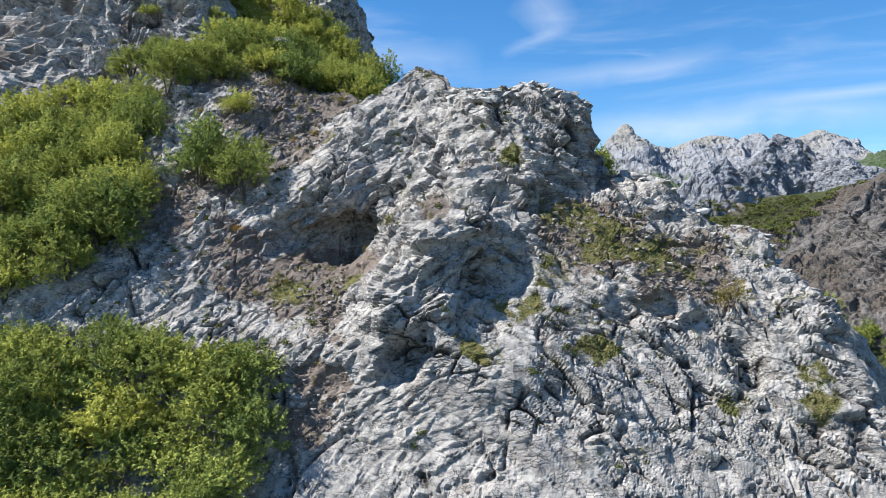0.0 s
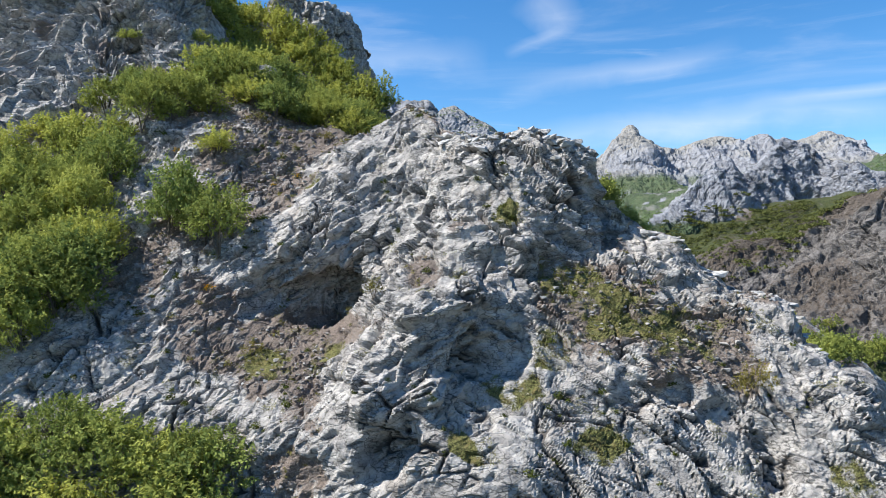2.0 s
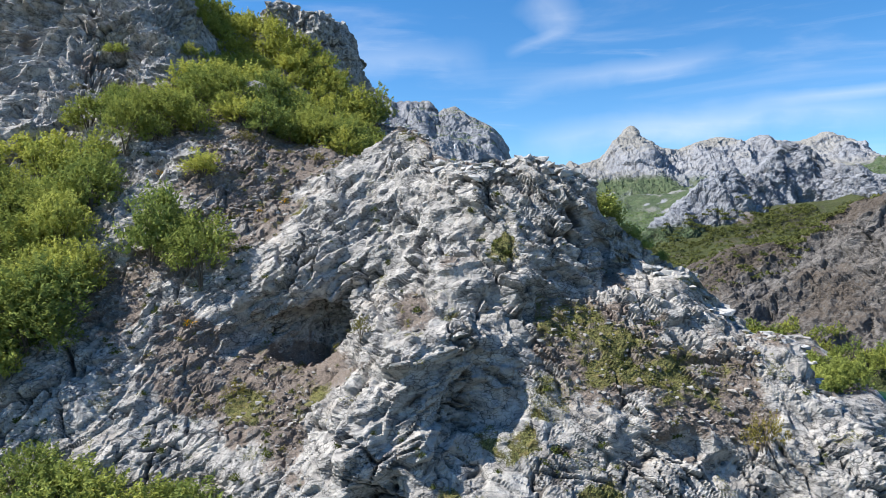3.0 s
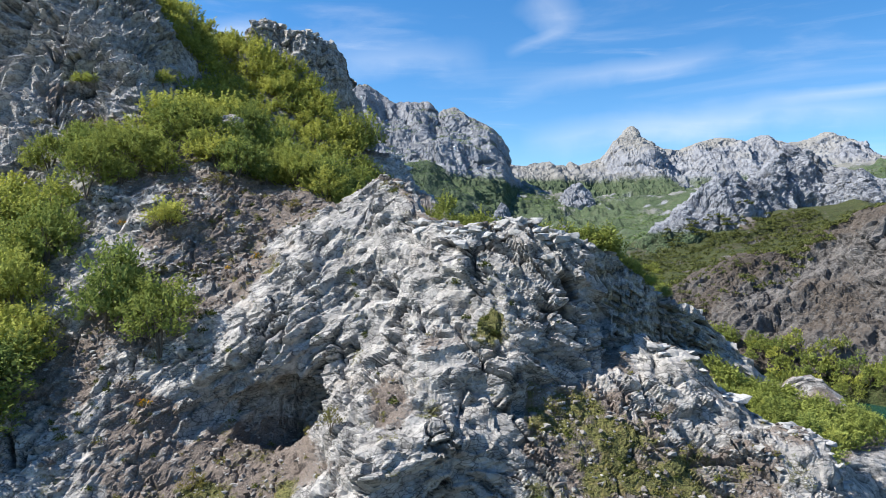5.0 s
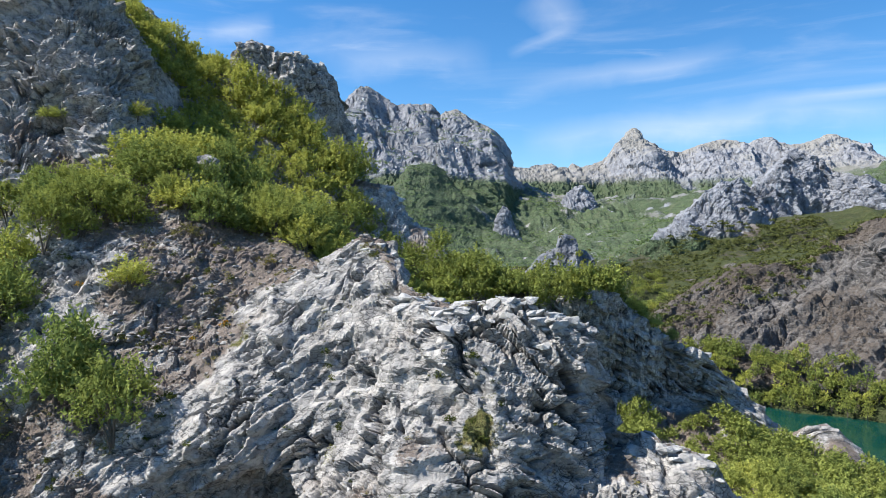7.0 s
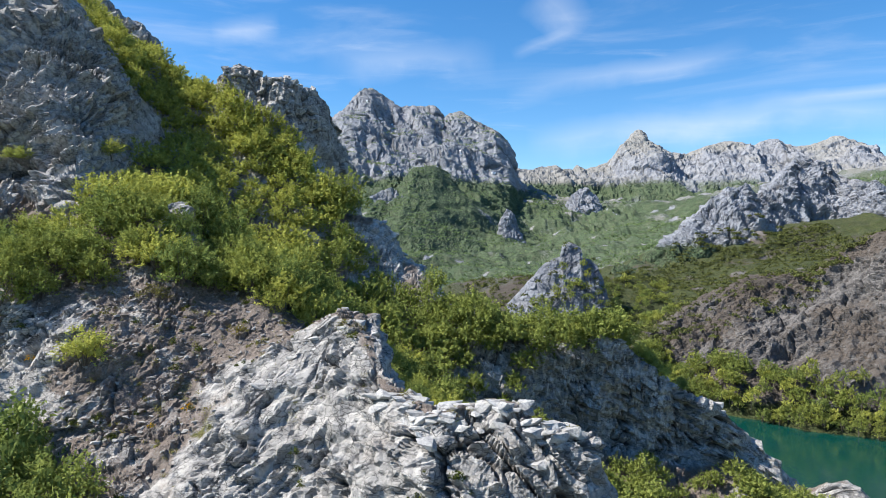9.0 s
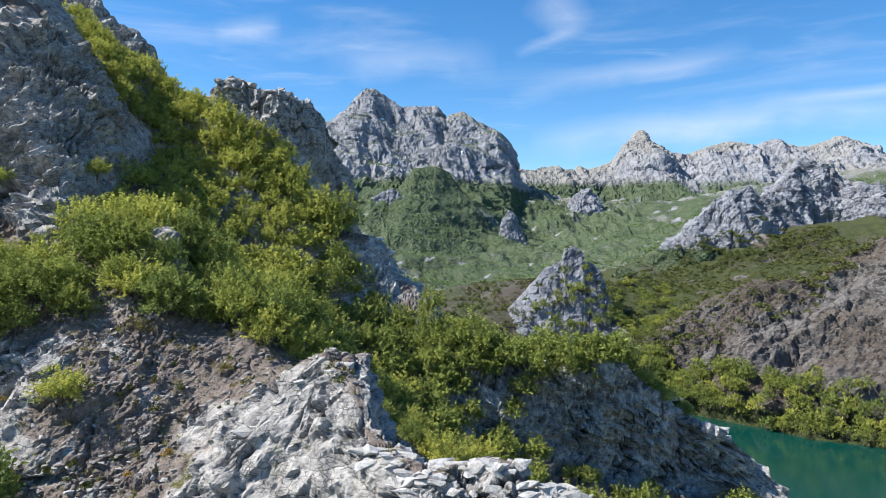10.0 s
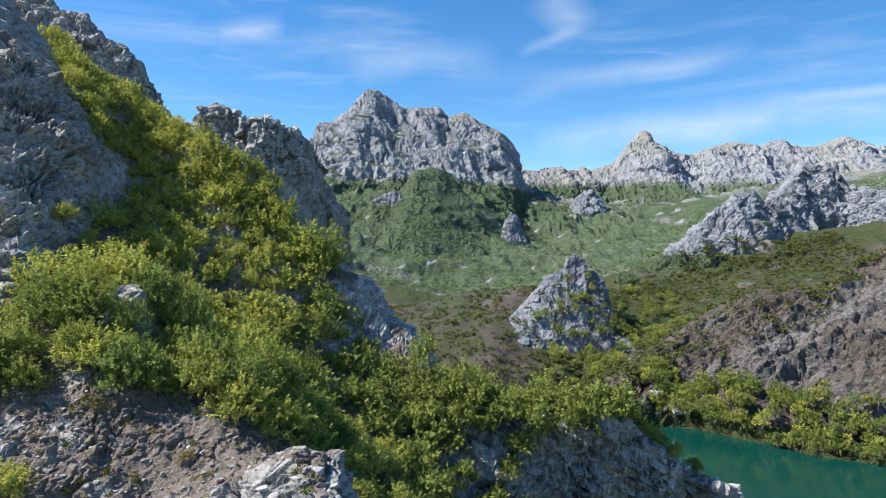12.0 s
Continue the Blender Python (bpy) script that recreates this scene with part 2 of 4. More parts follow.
    def mask(key, lo, hi):
        a = n.new("ShaderNodeMath")
        a.operation = "MULTIPLY_ADD"
        l.new(fine, a.inputs[0])
        a.inputs[1].default_value = 0.9
        l.new(attr(n, key), a.inputs[2])
        return ramp(n, l, a.outputs[0], lo, hi)

    col = mixc(n, l, mask("soil", 0.82, 1.08), col, soil_c)
    col = mixc(n, l, mask("grass", 0.86, 1.10), col, grass_c)
    l.new(col, bs.inputs["Base Color"])
    h = n.new("ShaderNodeMath")
    h.operation = "MULTIPLY_ADD"
    l.new(noise_tex(n, l, pos, 4.0 / unit, 7, 0.62, 0.6), h.inputs[0])
    h.inputs[1].default_value = 1.0
    l.new(fine, h.inputs[2])
    h2 = n.new("ShaderNodeMath")
    h2.operation = "MULTIPLY_ADD"
    l.new(ramp(n, l, joint, 0.0, 0.12), h2.inputs[0])
    h2.inputs[1].default_value = 0.25
    l.new(h.outputs[0], h2.inputs[2])
    h3 = n.new("ShaderNodeMath")
    h3.operation = "MULTIPLY_ADD"
    l.new(tone.outputs[1], h3.inputs[0])
    h3.inputs[1].default_value = 0.35
    l.new(h2.outputs[0], h3.inputs[2])
    bp = nd(n, "ShaderNodeBump", Strength=bump, Distance=0.10 * unit)
    l.new(h3.outputs[0], bp.inputs["Height"])
    l.new(bp.outputs[0], bs.inputs["Normal"])
    l.new(bs.outputs[0], out.inputs[0])
    return m


def leaf_material(name, a, b, glow=0.33):
    """Leaves: colour varies from plant to plant and from leaf to leaf; light passes through."""
    m, n, l = material(name)
    out = n.new("ShaderNodeOutputMaterial")
    info = n.new("ShaderNodeObjectInfo")
    geo = n.new("ShaderNodeNewGeometry")
    col = mixc(n, l, geo.outputs["Random Per Island"], a, b)
    col = mixc(n, l, ramp(n, l, info.outputs["Random"], 0.0, 1.0, 0.5), col, tuple(c * k for c, k in zip(a, (1.25, 1.08, 0.8))))
    col = mixc(n, l, ramp(n, l, noise_tex(n, l, geo.outputs["Position"], 0.35, 3), 0.4, 0.7, 0.5), col, tuple(c * 0.7 for c in b))
    df = nd(n, "ShaderNodeBsdfDiffuse")
    tr = nd(n, "ShaderNodeBsdfTranslucent")
    l.new(col, df.inputs["Color"])
    l.new(col, tr.inputs["Color"])
    mx = n.new("ShaderNodeMixShader")
    mx.inputs[0].default_value = glow
    l.new(df.outputs[0], mx.inputs[1])
    l.new(tr.outputs[0], mx.inputs[2])
    l.new(mx.outputs[0], out.inputs[0])
    return m


def bark_material(name, colour):
    m, n, l = material(name)
    out = n.new("ShaderNodeOutputMaterial")
    bs = nd(n, "ShaderNodeBsdfPrincipled", Roughness=0.9)
    geo = n.new("ShaderNodeNewGeometry")
    l.new(mixc(n, l, noise_tex(n, l, geo.outputs["Position"], 9, 4), tuple(c * 0.5 for c in colour), colour), bs.inputs["Base Color"])
    l.new(bs.outputs[0], out.inputs[0])
    return m


def water_material():
    m, n, l = material("lake_water")
    out = n.new("ShaderNodeOutputMaterial")
    bs = nd(n, "ShaderNodeBsdfPrincipled", Roughness=0.07)
    bs.inputs["IOR"].default_value = 1.33
    geo = n.new("ShaderNodeNewGeometry")
    l.new(mixc(n, l, noise_tex(n, l, geo.outputs["Position"], 0.02, 3), (0.002, 0.036, 0.028), (0.003, 0.048, 0.038)), bs.inputs["Base Color"])
    bp = nd(n, "ShaderNodeBump", Strength=0.25, Distance=0.15)
    l.new(noise_tex(n, l, geo.outputs["Position"], 0.8, 4), bp.inputs["Height"])
    l.new(bp.outputs[0], bs.inputs["Normal"])
    l.new(bs.outputs[0], out.inputs[0])
    return m


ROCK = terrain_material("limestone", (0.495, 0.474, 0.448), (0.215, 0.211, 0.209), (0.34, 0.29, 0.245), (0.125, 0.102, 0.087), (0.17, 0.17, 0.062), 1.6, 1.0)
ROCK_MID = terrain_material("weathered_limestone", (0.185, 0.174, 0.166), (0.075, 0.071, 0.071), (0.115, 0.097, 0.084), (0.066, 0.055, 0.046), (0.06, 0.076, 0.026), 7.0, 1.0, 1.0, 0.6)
# bluish haze of distance is put into these rock and grass colours
ROCK_FAR = terrain_material("hazed_far_limestone", (0.285, 0.297, 0.325), (0.145, 0.155, 0.18), (0.215, 0.21, 0.215), (0.17, 0.166, 0.155), (0.088, 0.128, 0.066), 30.0, 0.8, 1.0, 0.3)
LEAF = leaf_material("spring_leaves", (0.46, 0.50, 0.142), (0.178, 0.23, 0.063))
LEAF_DARK = leaf_material("green_leaves", (0.32, 0.372, 0.11), (0.122, 0.172, 0.052))
# paler, bluer greens: the distance haze is in the leaf colour
LEAF_FAR = leaf_material("hazed_distant_scrub", (0.195, 0.265, 0.11), (0.095, 0.15, 0.075), 0.25)
LEAF_SCRUB = leaf_material("olive_scrub", (0.125, 0.145, 0.055), (0.06, 0.082, 0.034), 0.25)
LEAF_LOW = leaf_material("dark_shrub_leaves", (0.085, 0.105, 0.030), (0.045, 0.065, 0.022), 0.2)
LEAF_BROWN = leaf_material("olive_brown_leaves", (0.22, 0.20, 0.07), (0.13, 0.13, 0.045))
BARK = bark_material("grey_bark", (0.13, 0.11, 0.09))
WATER = water_material()

# ---- the near hillside: control rows from its foot up and back ----
NEAR = [
    [(-110, 20, -66), (80, 20, -66)],
    [(-85, 42, -32), (45, 36, -32), (80, 36, -60)],
    [(-60, 55, -17), (-40, 54, -15), (-26, 56, -14), (-9, 54.5, -15), (0, 51, -15), (11, 48.5, -15), (20, 49.5, -15), (30, 48, -14), (34, 46, -18), (45, 40, -40), (80, 42, -60)],
    [(-60, 62, -9), (-40, 61, -8), (-26.5, 60, -9.2), (-18, 61, -8), (-8.5, 57.2, -7.4), (-5.6, 54.5, -8), (0, 53, -8), (5.8, 52, -9), (11.9, 54, -7), (17.4, 53.8, -7.8),
     (22.7, 54.6, -6.1), (26, 52.5, -8), (30.4, 53, -6.8), (33, 53, -12), (45, 48, -36), (80, 50, -58)],
    [(-60, 68, -1), (-37, 65.8, -1), (-26, 64, -4), (-18.4, 63.5, -5.5), (-15, 65.7, -3.3), (-9, 63, -4), (-4, 55.9, -2.3), (0, 55, -3), (2.6, 57.5, -3.6), (5, 57.2, -3.6), (9.8, 57, -2.5),
     (16, 56.4, -2.4), (22.8, 57, -4), (26, 55.5, -4), (29.2, 56, -3.5), (32, 57, -9), (45, 54, -32), (80, 56, -56)],
    [(-60, 72, 4), (-37, 70, 2), (-26, 67.3, -0.5), (-20.8, 70.5, 2.5), (-15, 72, 0.4), (-11.8, 73.4, 0.6), (-8.2, 73.6, 0.9), (-5.6, 66, 0.6), (-1.5, 57.4, 1), (3.3, 59, 2.4), (7.9, 59.4, 1),
     (13, 60, 1.5), (20.8, 61.2, 1.4), (25, 59.5, 0.5), (27.5, 60, 1.2), (31, 61, -6), (45, 60, -29), (80, 62, -55)],
    [(-60, 78, 10), (-42, 79, 8), (-28, 74, 5), (-20, 72.8, 5.5), (-14, 70.8, 4.6), (-11, 70.4, 4.0), (-8, 71, 4.2), (-4, 69, 5), (1, 62, 5), (4, 61.2, 5.5), (8, 62, 5.5), (10.8, 62.8, 3.8),
     (14, 64.5, 5), (15, 64.8, 5.4), (18.3, 63.9, 4.8), (22, 64, 3.3), (25, 63, 1.8), (27.5, 62.5, 1.8), (30, 64, -4), (45, 66, -26), (80, 68, -54)],
    [(-60, 84, 16), (-42, 85.3, 11.5), (-30, 80, 11), (-23, 81, 11.9), (-17, 76, 9), (-12.4, 73.6, 9), (-9, 73.2, 9.3), (-3.3, 71.8, 8.9), (1, 67.8, 10), (5.3, 65.3, 10.2), (7.5, 63.6, 8.1),
     (11, 65, 9), (13.6, 66.5, 9.0), (14.6, 71.5, 6.4), (16.6, 71.0, 7.4), (17.8, 66.8, 7.5), (20.4, 66.2, 6.7), (22.4, 65.5, 4.1), (27, 64.5, 0.5), (30, 67, -5), (45, 72, -22), (80, 74, -52)],
    [(-60, 92, 24), (-42, 92, 17), (-31, 86, 17), (-25, 80, 12), (-16, 83, 13.8), (-14.3, 80, 11.9), (-9, 77, 14), (-7, 79, 17), (-5, 79, 18.3), (-3.4, 79.5, 19.6), (-0.8, 77, 18.4), (1.2, 72.5, 16.0),
     (4.4, 69, 15.9), (8.5, 70, 16.2), (10.8, 68.3, 15.4), (13.6, 68.4, 14.6), (14.6, 70, 13), (15.3, 71, 7), (18, 69, 5), (22, 68, 3.0), (27, 67, -1.5), (31, 72, -6), (45, 80, -14), (80, 84, -48)],
    [(-60, 100, 30), (-51, 105, 34), (-37, 91, 22), (-29.6, 87.8, 19.5), (-20, 87.5, 18.5), (-15.8, 85.8, 15.8), (-12.8, 86, 16.8), (-7, 84, 18.5), (-3.6, 82.2, 20.8), (-0.5, 83, 20.2), (1.2, 78, 15),
     (4.5, 75, 13.5), (8.5, 75, 13), (13, 75, 10.5), (16, 77, 3), (20, 77, -1), (27, 77, -5), (45, 90, -9), (80, 96, -44)],
    [(-60, 108, 38), (-51.5, 110, 40), (-43, 106.8, 31), (-36, 101, 29), (-31, 96, 24), (-23.5, 91.2, 21.5), (-18, 90, 19.5), (-12.9, 93, 20.5), (-8, 92, 18), (-4, 91, 16), (0, 91, 13),
     (5, 91, 9), (10, 91, 4), (16, 91, -2), (25, 91, -6), (36, 94, -5), (45, 96, -9), (56, 97, -11), (62, 98, -18), (80, 104, -42)],
    [(-70, 112, 50), (-52, 113, 45), (-44, 111, 42), (-38.5, 109, 38), (-35, 104, 30), (-24, 101.5, 28), (-18, 102, 23), (-13, 102, 20.5), (-7.4, 103, 16.5), (-2, 104, 12), (4, 104, 7.5), (10, 104, 2.5),
     (18, 104, -4), (28, 104, -8), (45, 106, -9), (57, 107, -9.5), (62, 108, -11), (66, 109, -20), (80, 112, -42)],
    [(-70, 118, 60), (-55, 118, 56), (-46, 119.0, 50), (-40.5, 118, 44), (-37, 117, 35), (-30, 116, 31.5), (-20, 117, 25.5), (-13, 118, 21.5), (-6.4, 118, 17), (0, 117, 12.5), (5, 115.5, 7.5), (13, 116, 3),
     (20, 121, 2), (28, 122.3, -1), (33.5, 122.6, -3), (42.6, 123, -4), (49.6, 121, -8), (55, 119.5, -8), (57, 119, -6.8), (60, 118, -8), (62, 118, -11), (66, 118, -18), (80, 118, -36)],
    [(-75, 126, 72), (-58, 125, 65), (-47, 126, 57), (-41, 124, 47), (-38, 131, 40), (-28.6, 127.6, 35), (-18, 128, 30), (-13.7, 129, 27), (-9, 129, 24.5), (-6, 128, 20), (0, 124, 16.5), (6, 124, 16),
     (13, 123.5, 13.5), (20, 122.5, 13), (26, 122.5, 13.6), (29, 123, 12), (33, 123, 9), (36, 123.5, 6.2), (41, 124.5, 3.8), (46, 125, 0.5), (50, 124.5, -4.5), (53.5, 124, -7.5), (55.5, 122.5, -6.2), (57.5, 122.5, -6.2), (60, 122, -9), (64, 123, -18), (80, 124, -36)],
    [(-80, 140, 80), (-62, 140, 72), (-50, 140, 58), (-42, 138, 48), (-36, 139, 44.5), (-26, 139.5, 42), (-20, 139.6, 38.2), (-14, 137, 31.5), (-9.7, 136.5, 31), (-6.5, 136, 30.5), (-5, 137, 29.5), (-3.2, 137, 27), (-2.4, 136.5, 24.5),
     (0.1, 136, 23), (2.5, 136, 20.5), (4.9, 136, 17), (8, 138, 8), (20, 138, 3), (30, 139, -1), (45, 140, -10), (80, 140, -40)],
    [(-85, 165, 74), (-66, 165, 63), (-50, 158, 58), (-40, 151, 51.5), (-33, 149, 50), (-26, 149, 46), (-20, 150, 42), (-16, 156, 36), (-10, 158, 26), (-4, 155, 16), (4, 155, 3), (20, 155, -10), (40, 158, -22), (80, 160, -50)],
    [(-110, 215, 72), (-85, 215, 62), (-60, 210, 50), (-40, 205, 38), (-20, 200, 10), (0, 200, -15), (30, 200, -45), (80, 200, -60)],
    [(-110, 300, 20), (-40, 290, -20), (0, 280, -62), (80, 280, -65)],
]
near_x = np.concatenate([np.linspace(-260, -110, 40)[:-1], np.linspace(-110, -50, 70)[:-1], np.linspace(-50, 40, 580), np.linspace(40, 80, 60)[1:]])
near = rows_to_grid(NEAR, near_x, [44, 60, 66, 54, 48, 48, 46, 50, 50, 42, 40, 40, 38, 28, 28, 20, 14], 0.4)
near[..., 2] -= (near[..., 2] + 66) * smooth(-near[..., 0], 130, 260)


def blob(p, spots):
    """How much each point lies inside soft round spots (x, y, z, radius)."""
    out = np.zeros(len(p))
    for x, y, z, r in spots:
        d = np.sqrt((p[:, 0] - x) ** 2 + (p[:, 1] - y) ** 2 + (p[:, 2] - z) ** 2) / r
        out = np.maximum(out, 1 - smooth(d, 0.55, 1.15))
    return out


SOIL_SPOTS = [(-12, 66, -3, 6.0), (-17, 66.5, -2.5, 4.5), (-20.5, 68.5, 0, 4), (13, 60, 1.5, 6.0), (17.5, 58.5, -1, 5), (21, 58.5, -1.5, 4), (-8, 66, -1.5, 4), (-14, 64, -4, 4), (-20, 83, 12, 6), (-17, 88, 17.5, 5), (-23, 86, 16, 6), (-12, 88, 17.5, 4), (-25, 78, 9, 6), (-28, 92, 21.5, 5),
              (-16, 80, 11, 3.5), (-11.5, 54, -13, 4), (-9.5, 57, -10, 3), (-20, 92, 21, 5), (-29, 72, 3, 5), (12, 61, 2.2, 5)]
GRASS_SPOTS = [(11, 61, 2.8, 3.6), (14, 59.5, 0.8, 3.4), (17, 58.5, -0.5, 3.6), (9, 57.5, -1.8, 2.6), (7, 63.5, 8.0, 1.8), (-14, 64.5, -4, 3.0), (-8.5, 63, -3.0, 2.5), (20, 59, -0.6, 3), (6, 55, -4, 2), (3, 53, -8, 2),
               (11, 53.5, -8, 2), (22, 52, -10.5, 2.5), (27, 51, -10, 2.5), (2.5, 60, 3.6, 1.6), (-13, 79, 11, 2)]


def rock_relief(p, seed, fold):
    """Relief of bedded, jointed rock at the points p: slabs along beds that arch over the line x = fold, with open
    joints. Returns relief, crack shade, block numbers.
    """
    warp = np.stack([fbm(p * 0.13, 3, seed + 30), fbm(p * 0.13 + 40, 3, seed + 31), fbm(p * 0.13 + 80, 3, seed + 32)], -1)
    q = p + warp * 0.9
    nx = 0.42 * np.tanh((p[:, 0] - fold) / 11.0)
    b = np.stack([nx, np.full(len(p), -0.28), np.full(len(p), 0.85)], -1)
    b /= np.linalg.norm(b, axis=1, keepdims=True)
    up = (q * b).sum(1)
    loc = np.stack([q[:, 0] - 0.3 * up, q[:, 1], up], -1)
    big_d, big_id, big_t = cells(loc / np.array((6.5, 5.0, 3.0)), seed)
    mid_d, mid_id, mid_t = cells(loc / np.array((2.3, 1.9, 1.0)), seed + 7)
    sml_d, sml_id, sml_t = cells(loc / np.array((1.05, 0.95, 0.55)), seed + 13)
    rough = fbm(p * 0.20, 4, seed + 50, 0.55, True)
    open_joint = smooth(fbm(p * 0.35, 3, seed + 55), -0.2, 0.25)
    bedded = smooth(p[:, 2] + 3 * fbm(p * 0.1, 2, seed + 56), -7, 0)
    layer = up / 1.25 + 0.5 * fbm(q * 0.3, 3, seed + 58)
    saw = layer - np.floor(layer)
    h = 0.7 * (big_id - 0.5) * smooth(big_d, 0.0, 0.3) + 1.5 * big_t * smooth(big_d, 0.0, 0.2) + ((0.34 + 0.5 * bedded) * (mid_id - 0.5) + (0.45 + 0.3 * bedded) * mid_t) * smooth(mid_d, 0.0, 0.16)
    broken = 0.25 + 1.1 * smooth(fbm(p * 0.17, 3, seed + 61), -0.25, 0.3)
    h += broken * ((0.22 + 0.24 * bedded) * (sml_id - 0.5) + 0.40 * sml_t) * smooth(sml_d, 0.0, 0.26)
    h += 0.5 * rough + 0.30 * bedded * (saw * (1 - smooth(saw, 0.72, 1.0)) - 0.3)
    h -= open_joint * (0.55 + 0.45 * bedded) * (1.0 * (1 - smooth(big_d, 0.0, 0.06)) + 0.75 * (1 - smooth(mid_d, 0.0, 0.11)) + 0.22 * (1 - smooth(sml_d, 0.0, 0.12)))
    crack_shade = open_joint * np.maximum(1 - smooth(mid_d, 0.0, 0.07), 1 - smooth(big_d, 0, 0.06))
    return h, crack_shade, (mid_id * 0.5 + sml_id * 0.5)


spots = {}


def build_near():
    shape = near.shape[:2]
    nrm = grid_normals(near).reshape(-1, 3)
    p = near.reshape(-1, 3).copy()
    bent = p + 1.5 * np.stack([fbm(p * 0.35, 3, 83, 0.6), fbm(p * 0.35, 3, 84, 0.6), fbm(p * 0.35, 3, 85, 0.6)], -1)
    # overhangs, the cave beside the head of the crag, buttress and gullies
    for x, y, z, r, push in ((-10.5, 71.5, 0.8, 4.2, -1.8), (-7.5, 71.5, 1.0, 3.5, -1.4), (-10, 73.5, 7.5, 5, 0.9), (15.6, 70.4, 8.0, 2.4, -1.0), (5.0, 60.5, 3.6, 3.0, -0.9), (8.6, 61.5, 4.2, 2.4, -1.7),
                             (4.6, 56.4, -1.6, 3.6, -1.0), (2.6, 58.2, 1.6, 3.0, 1.1), (-3.0, 54.2, -8.2, 3.0, -2.2), (-3.8, 55.2, -5.4, 2.6, 1.0), (-1.5, 57.5, 1.5, 4.0, 0.8), (-24, 102, 28.5, 3.0, 2.2), (-31, 78, 7.0, 2.5, 1.5), (28.5, 54.5, -5.5, 4.0, 1.2), (17.5, 55.5, -4.2, 2.0, -1.0), (20.5, 54.8, -5.8, 1.8, -1.2), (23.0, 53.4, -9.5, 1.8, -1.6), (23.2, 52.2, -12.0, 1.8, -1.4), (22.8, 54.6, -8.0, 2.2, -1.3), (32, 54.5, -9.0, 2.5, -1.0), (15, 55, -5, 2.5, -0.7), (-4, 84, 19, 2, 0.5)):
        d = np.sqrt((bent[:, 0] - x) ** 2 + (bent[:, 1] - y) ** 2 + (bent[:, 2] - z) ** 2) / r
        p += nrm * (push * (1 - smooth(d, 0.25, 1.0)))[:, None]
    slope = nrm[:, 2]
    patch = fbm(p * 0.16, 4, 70)
    loose = p + 2.6 * np.stack([fbm(p * 0.3, 4, 73, 0.6), fbm(p * 0.3, 4, 74, 0.6), fbm(p * 0.3, 4, 75, 0.6)], -1)
    patchy = 0.55 + 0.75 * smooth(fbm(p * 0.5, 4, 76, 0.6), -0.3, 0.25)
    soil = np.clip(np.maximum(blob(loose, SOIL_SPOTS) * 0.92 * patchy, smooth(slope + 0.35 * patch, 0.62, 0.95) * 0.75), 0, 1)
    back = (1 - smooth(p[:, 0] + 0.3 * (p[:, 1] - 90), 10, 18)) * smooth(-p[:, 1], -128, -122) * smooth(p[:, 1] + 0.25 * p[:, 0], 82, 92) * smooth(-p[:, 1], -150, -140) * smooth(p[:, 0] + 0.16 * (p[:, 1] - 100), -37, -33)
    nub = blob(loose, [(-24, 102, 29.5, 4.5), (-31, 78, 7.5, 3.5)])
    soil = np.maximum(soil, back * smooth(slope, 0.3, 0.6) * 0.8) * (1 - 0.9 * nub)
    tuft = smooth(fbm(p * 0.55, 4, 90), 0.18, 0.5) * smooth(slope, 0.25, 0.6)
    grass = np.clip(np.maximum(blob(loose, GRASS_SPOTS) * 0.66 * patchy, tuft * 0.46), 0, 1)
    h1, crack_shade, block = rock_relief(p, 1, 5.0)
    wall = smooth(-(p[:, 0] + 0.16 * (p[:, 1] - 100)), 34, 38) * smooth(p[:, 1], 92, 100)
    h1 = h1 + wall * (1.7 * fbm(p * np.array((0.09, 0.09, 0.24)), 5, 120, 0.6, True) + 1.0 * h1)
    spur = smooth(p[:, 1], 115, 119) * smooth(-p[:, 1], -135, -130) * smooth(p[:, 0], 6, 12)
    h1 = h1 + spur * (1.3 * fbm(p * np.array((0.22, 0.22, 0.12)), 5, 125, 0.6, True) + 0.5 * h1)
    hard = 1 - 0.6 * np.maximum(soil, grass * 0.8)
    hard = hard * (1 - 0.5 * smooth(p[:, 1], 124, 130) * (1 - smooth(p[:, 0], 4, 10)))
    p += nrm * (h1 * hard)[:, None]
    p += nrm * (0.35 * fbm(p * 1.4, 3, 99) * (1 - hard))[:, None]
    spots.update(at=p, up=nrm, soil=soil, grass=grass)
    return sheet_mesh("hillside", p.reshape(*shape, 3), {"soil": soil, "grass": grass, "crack_shade": crack_shade * hard, "block": block}, ROCK, True)


hillside = build_near()
tagged(hillside, "steep grey limestone hillside with bedded crags, soil gullies and grass", "hillside", kind="structure")

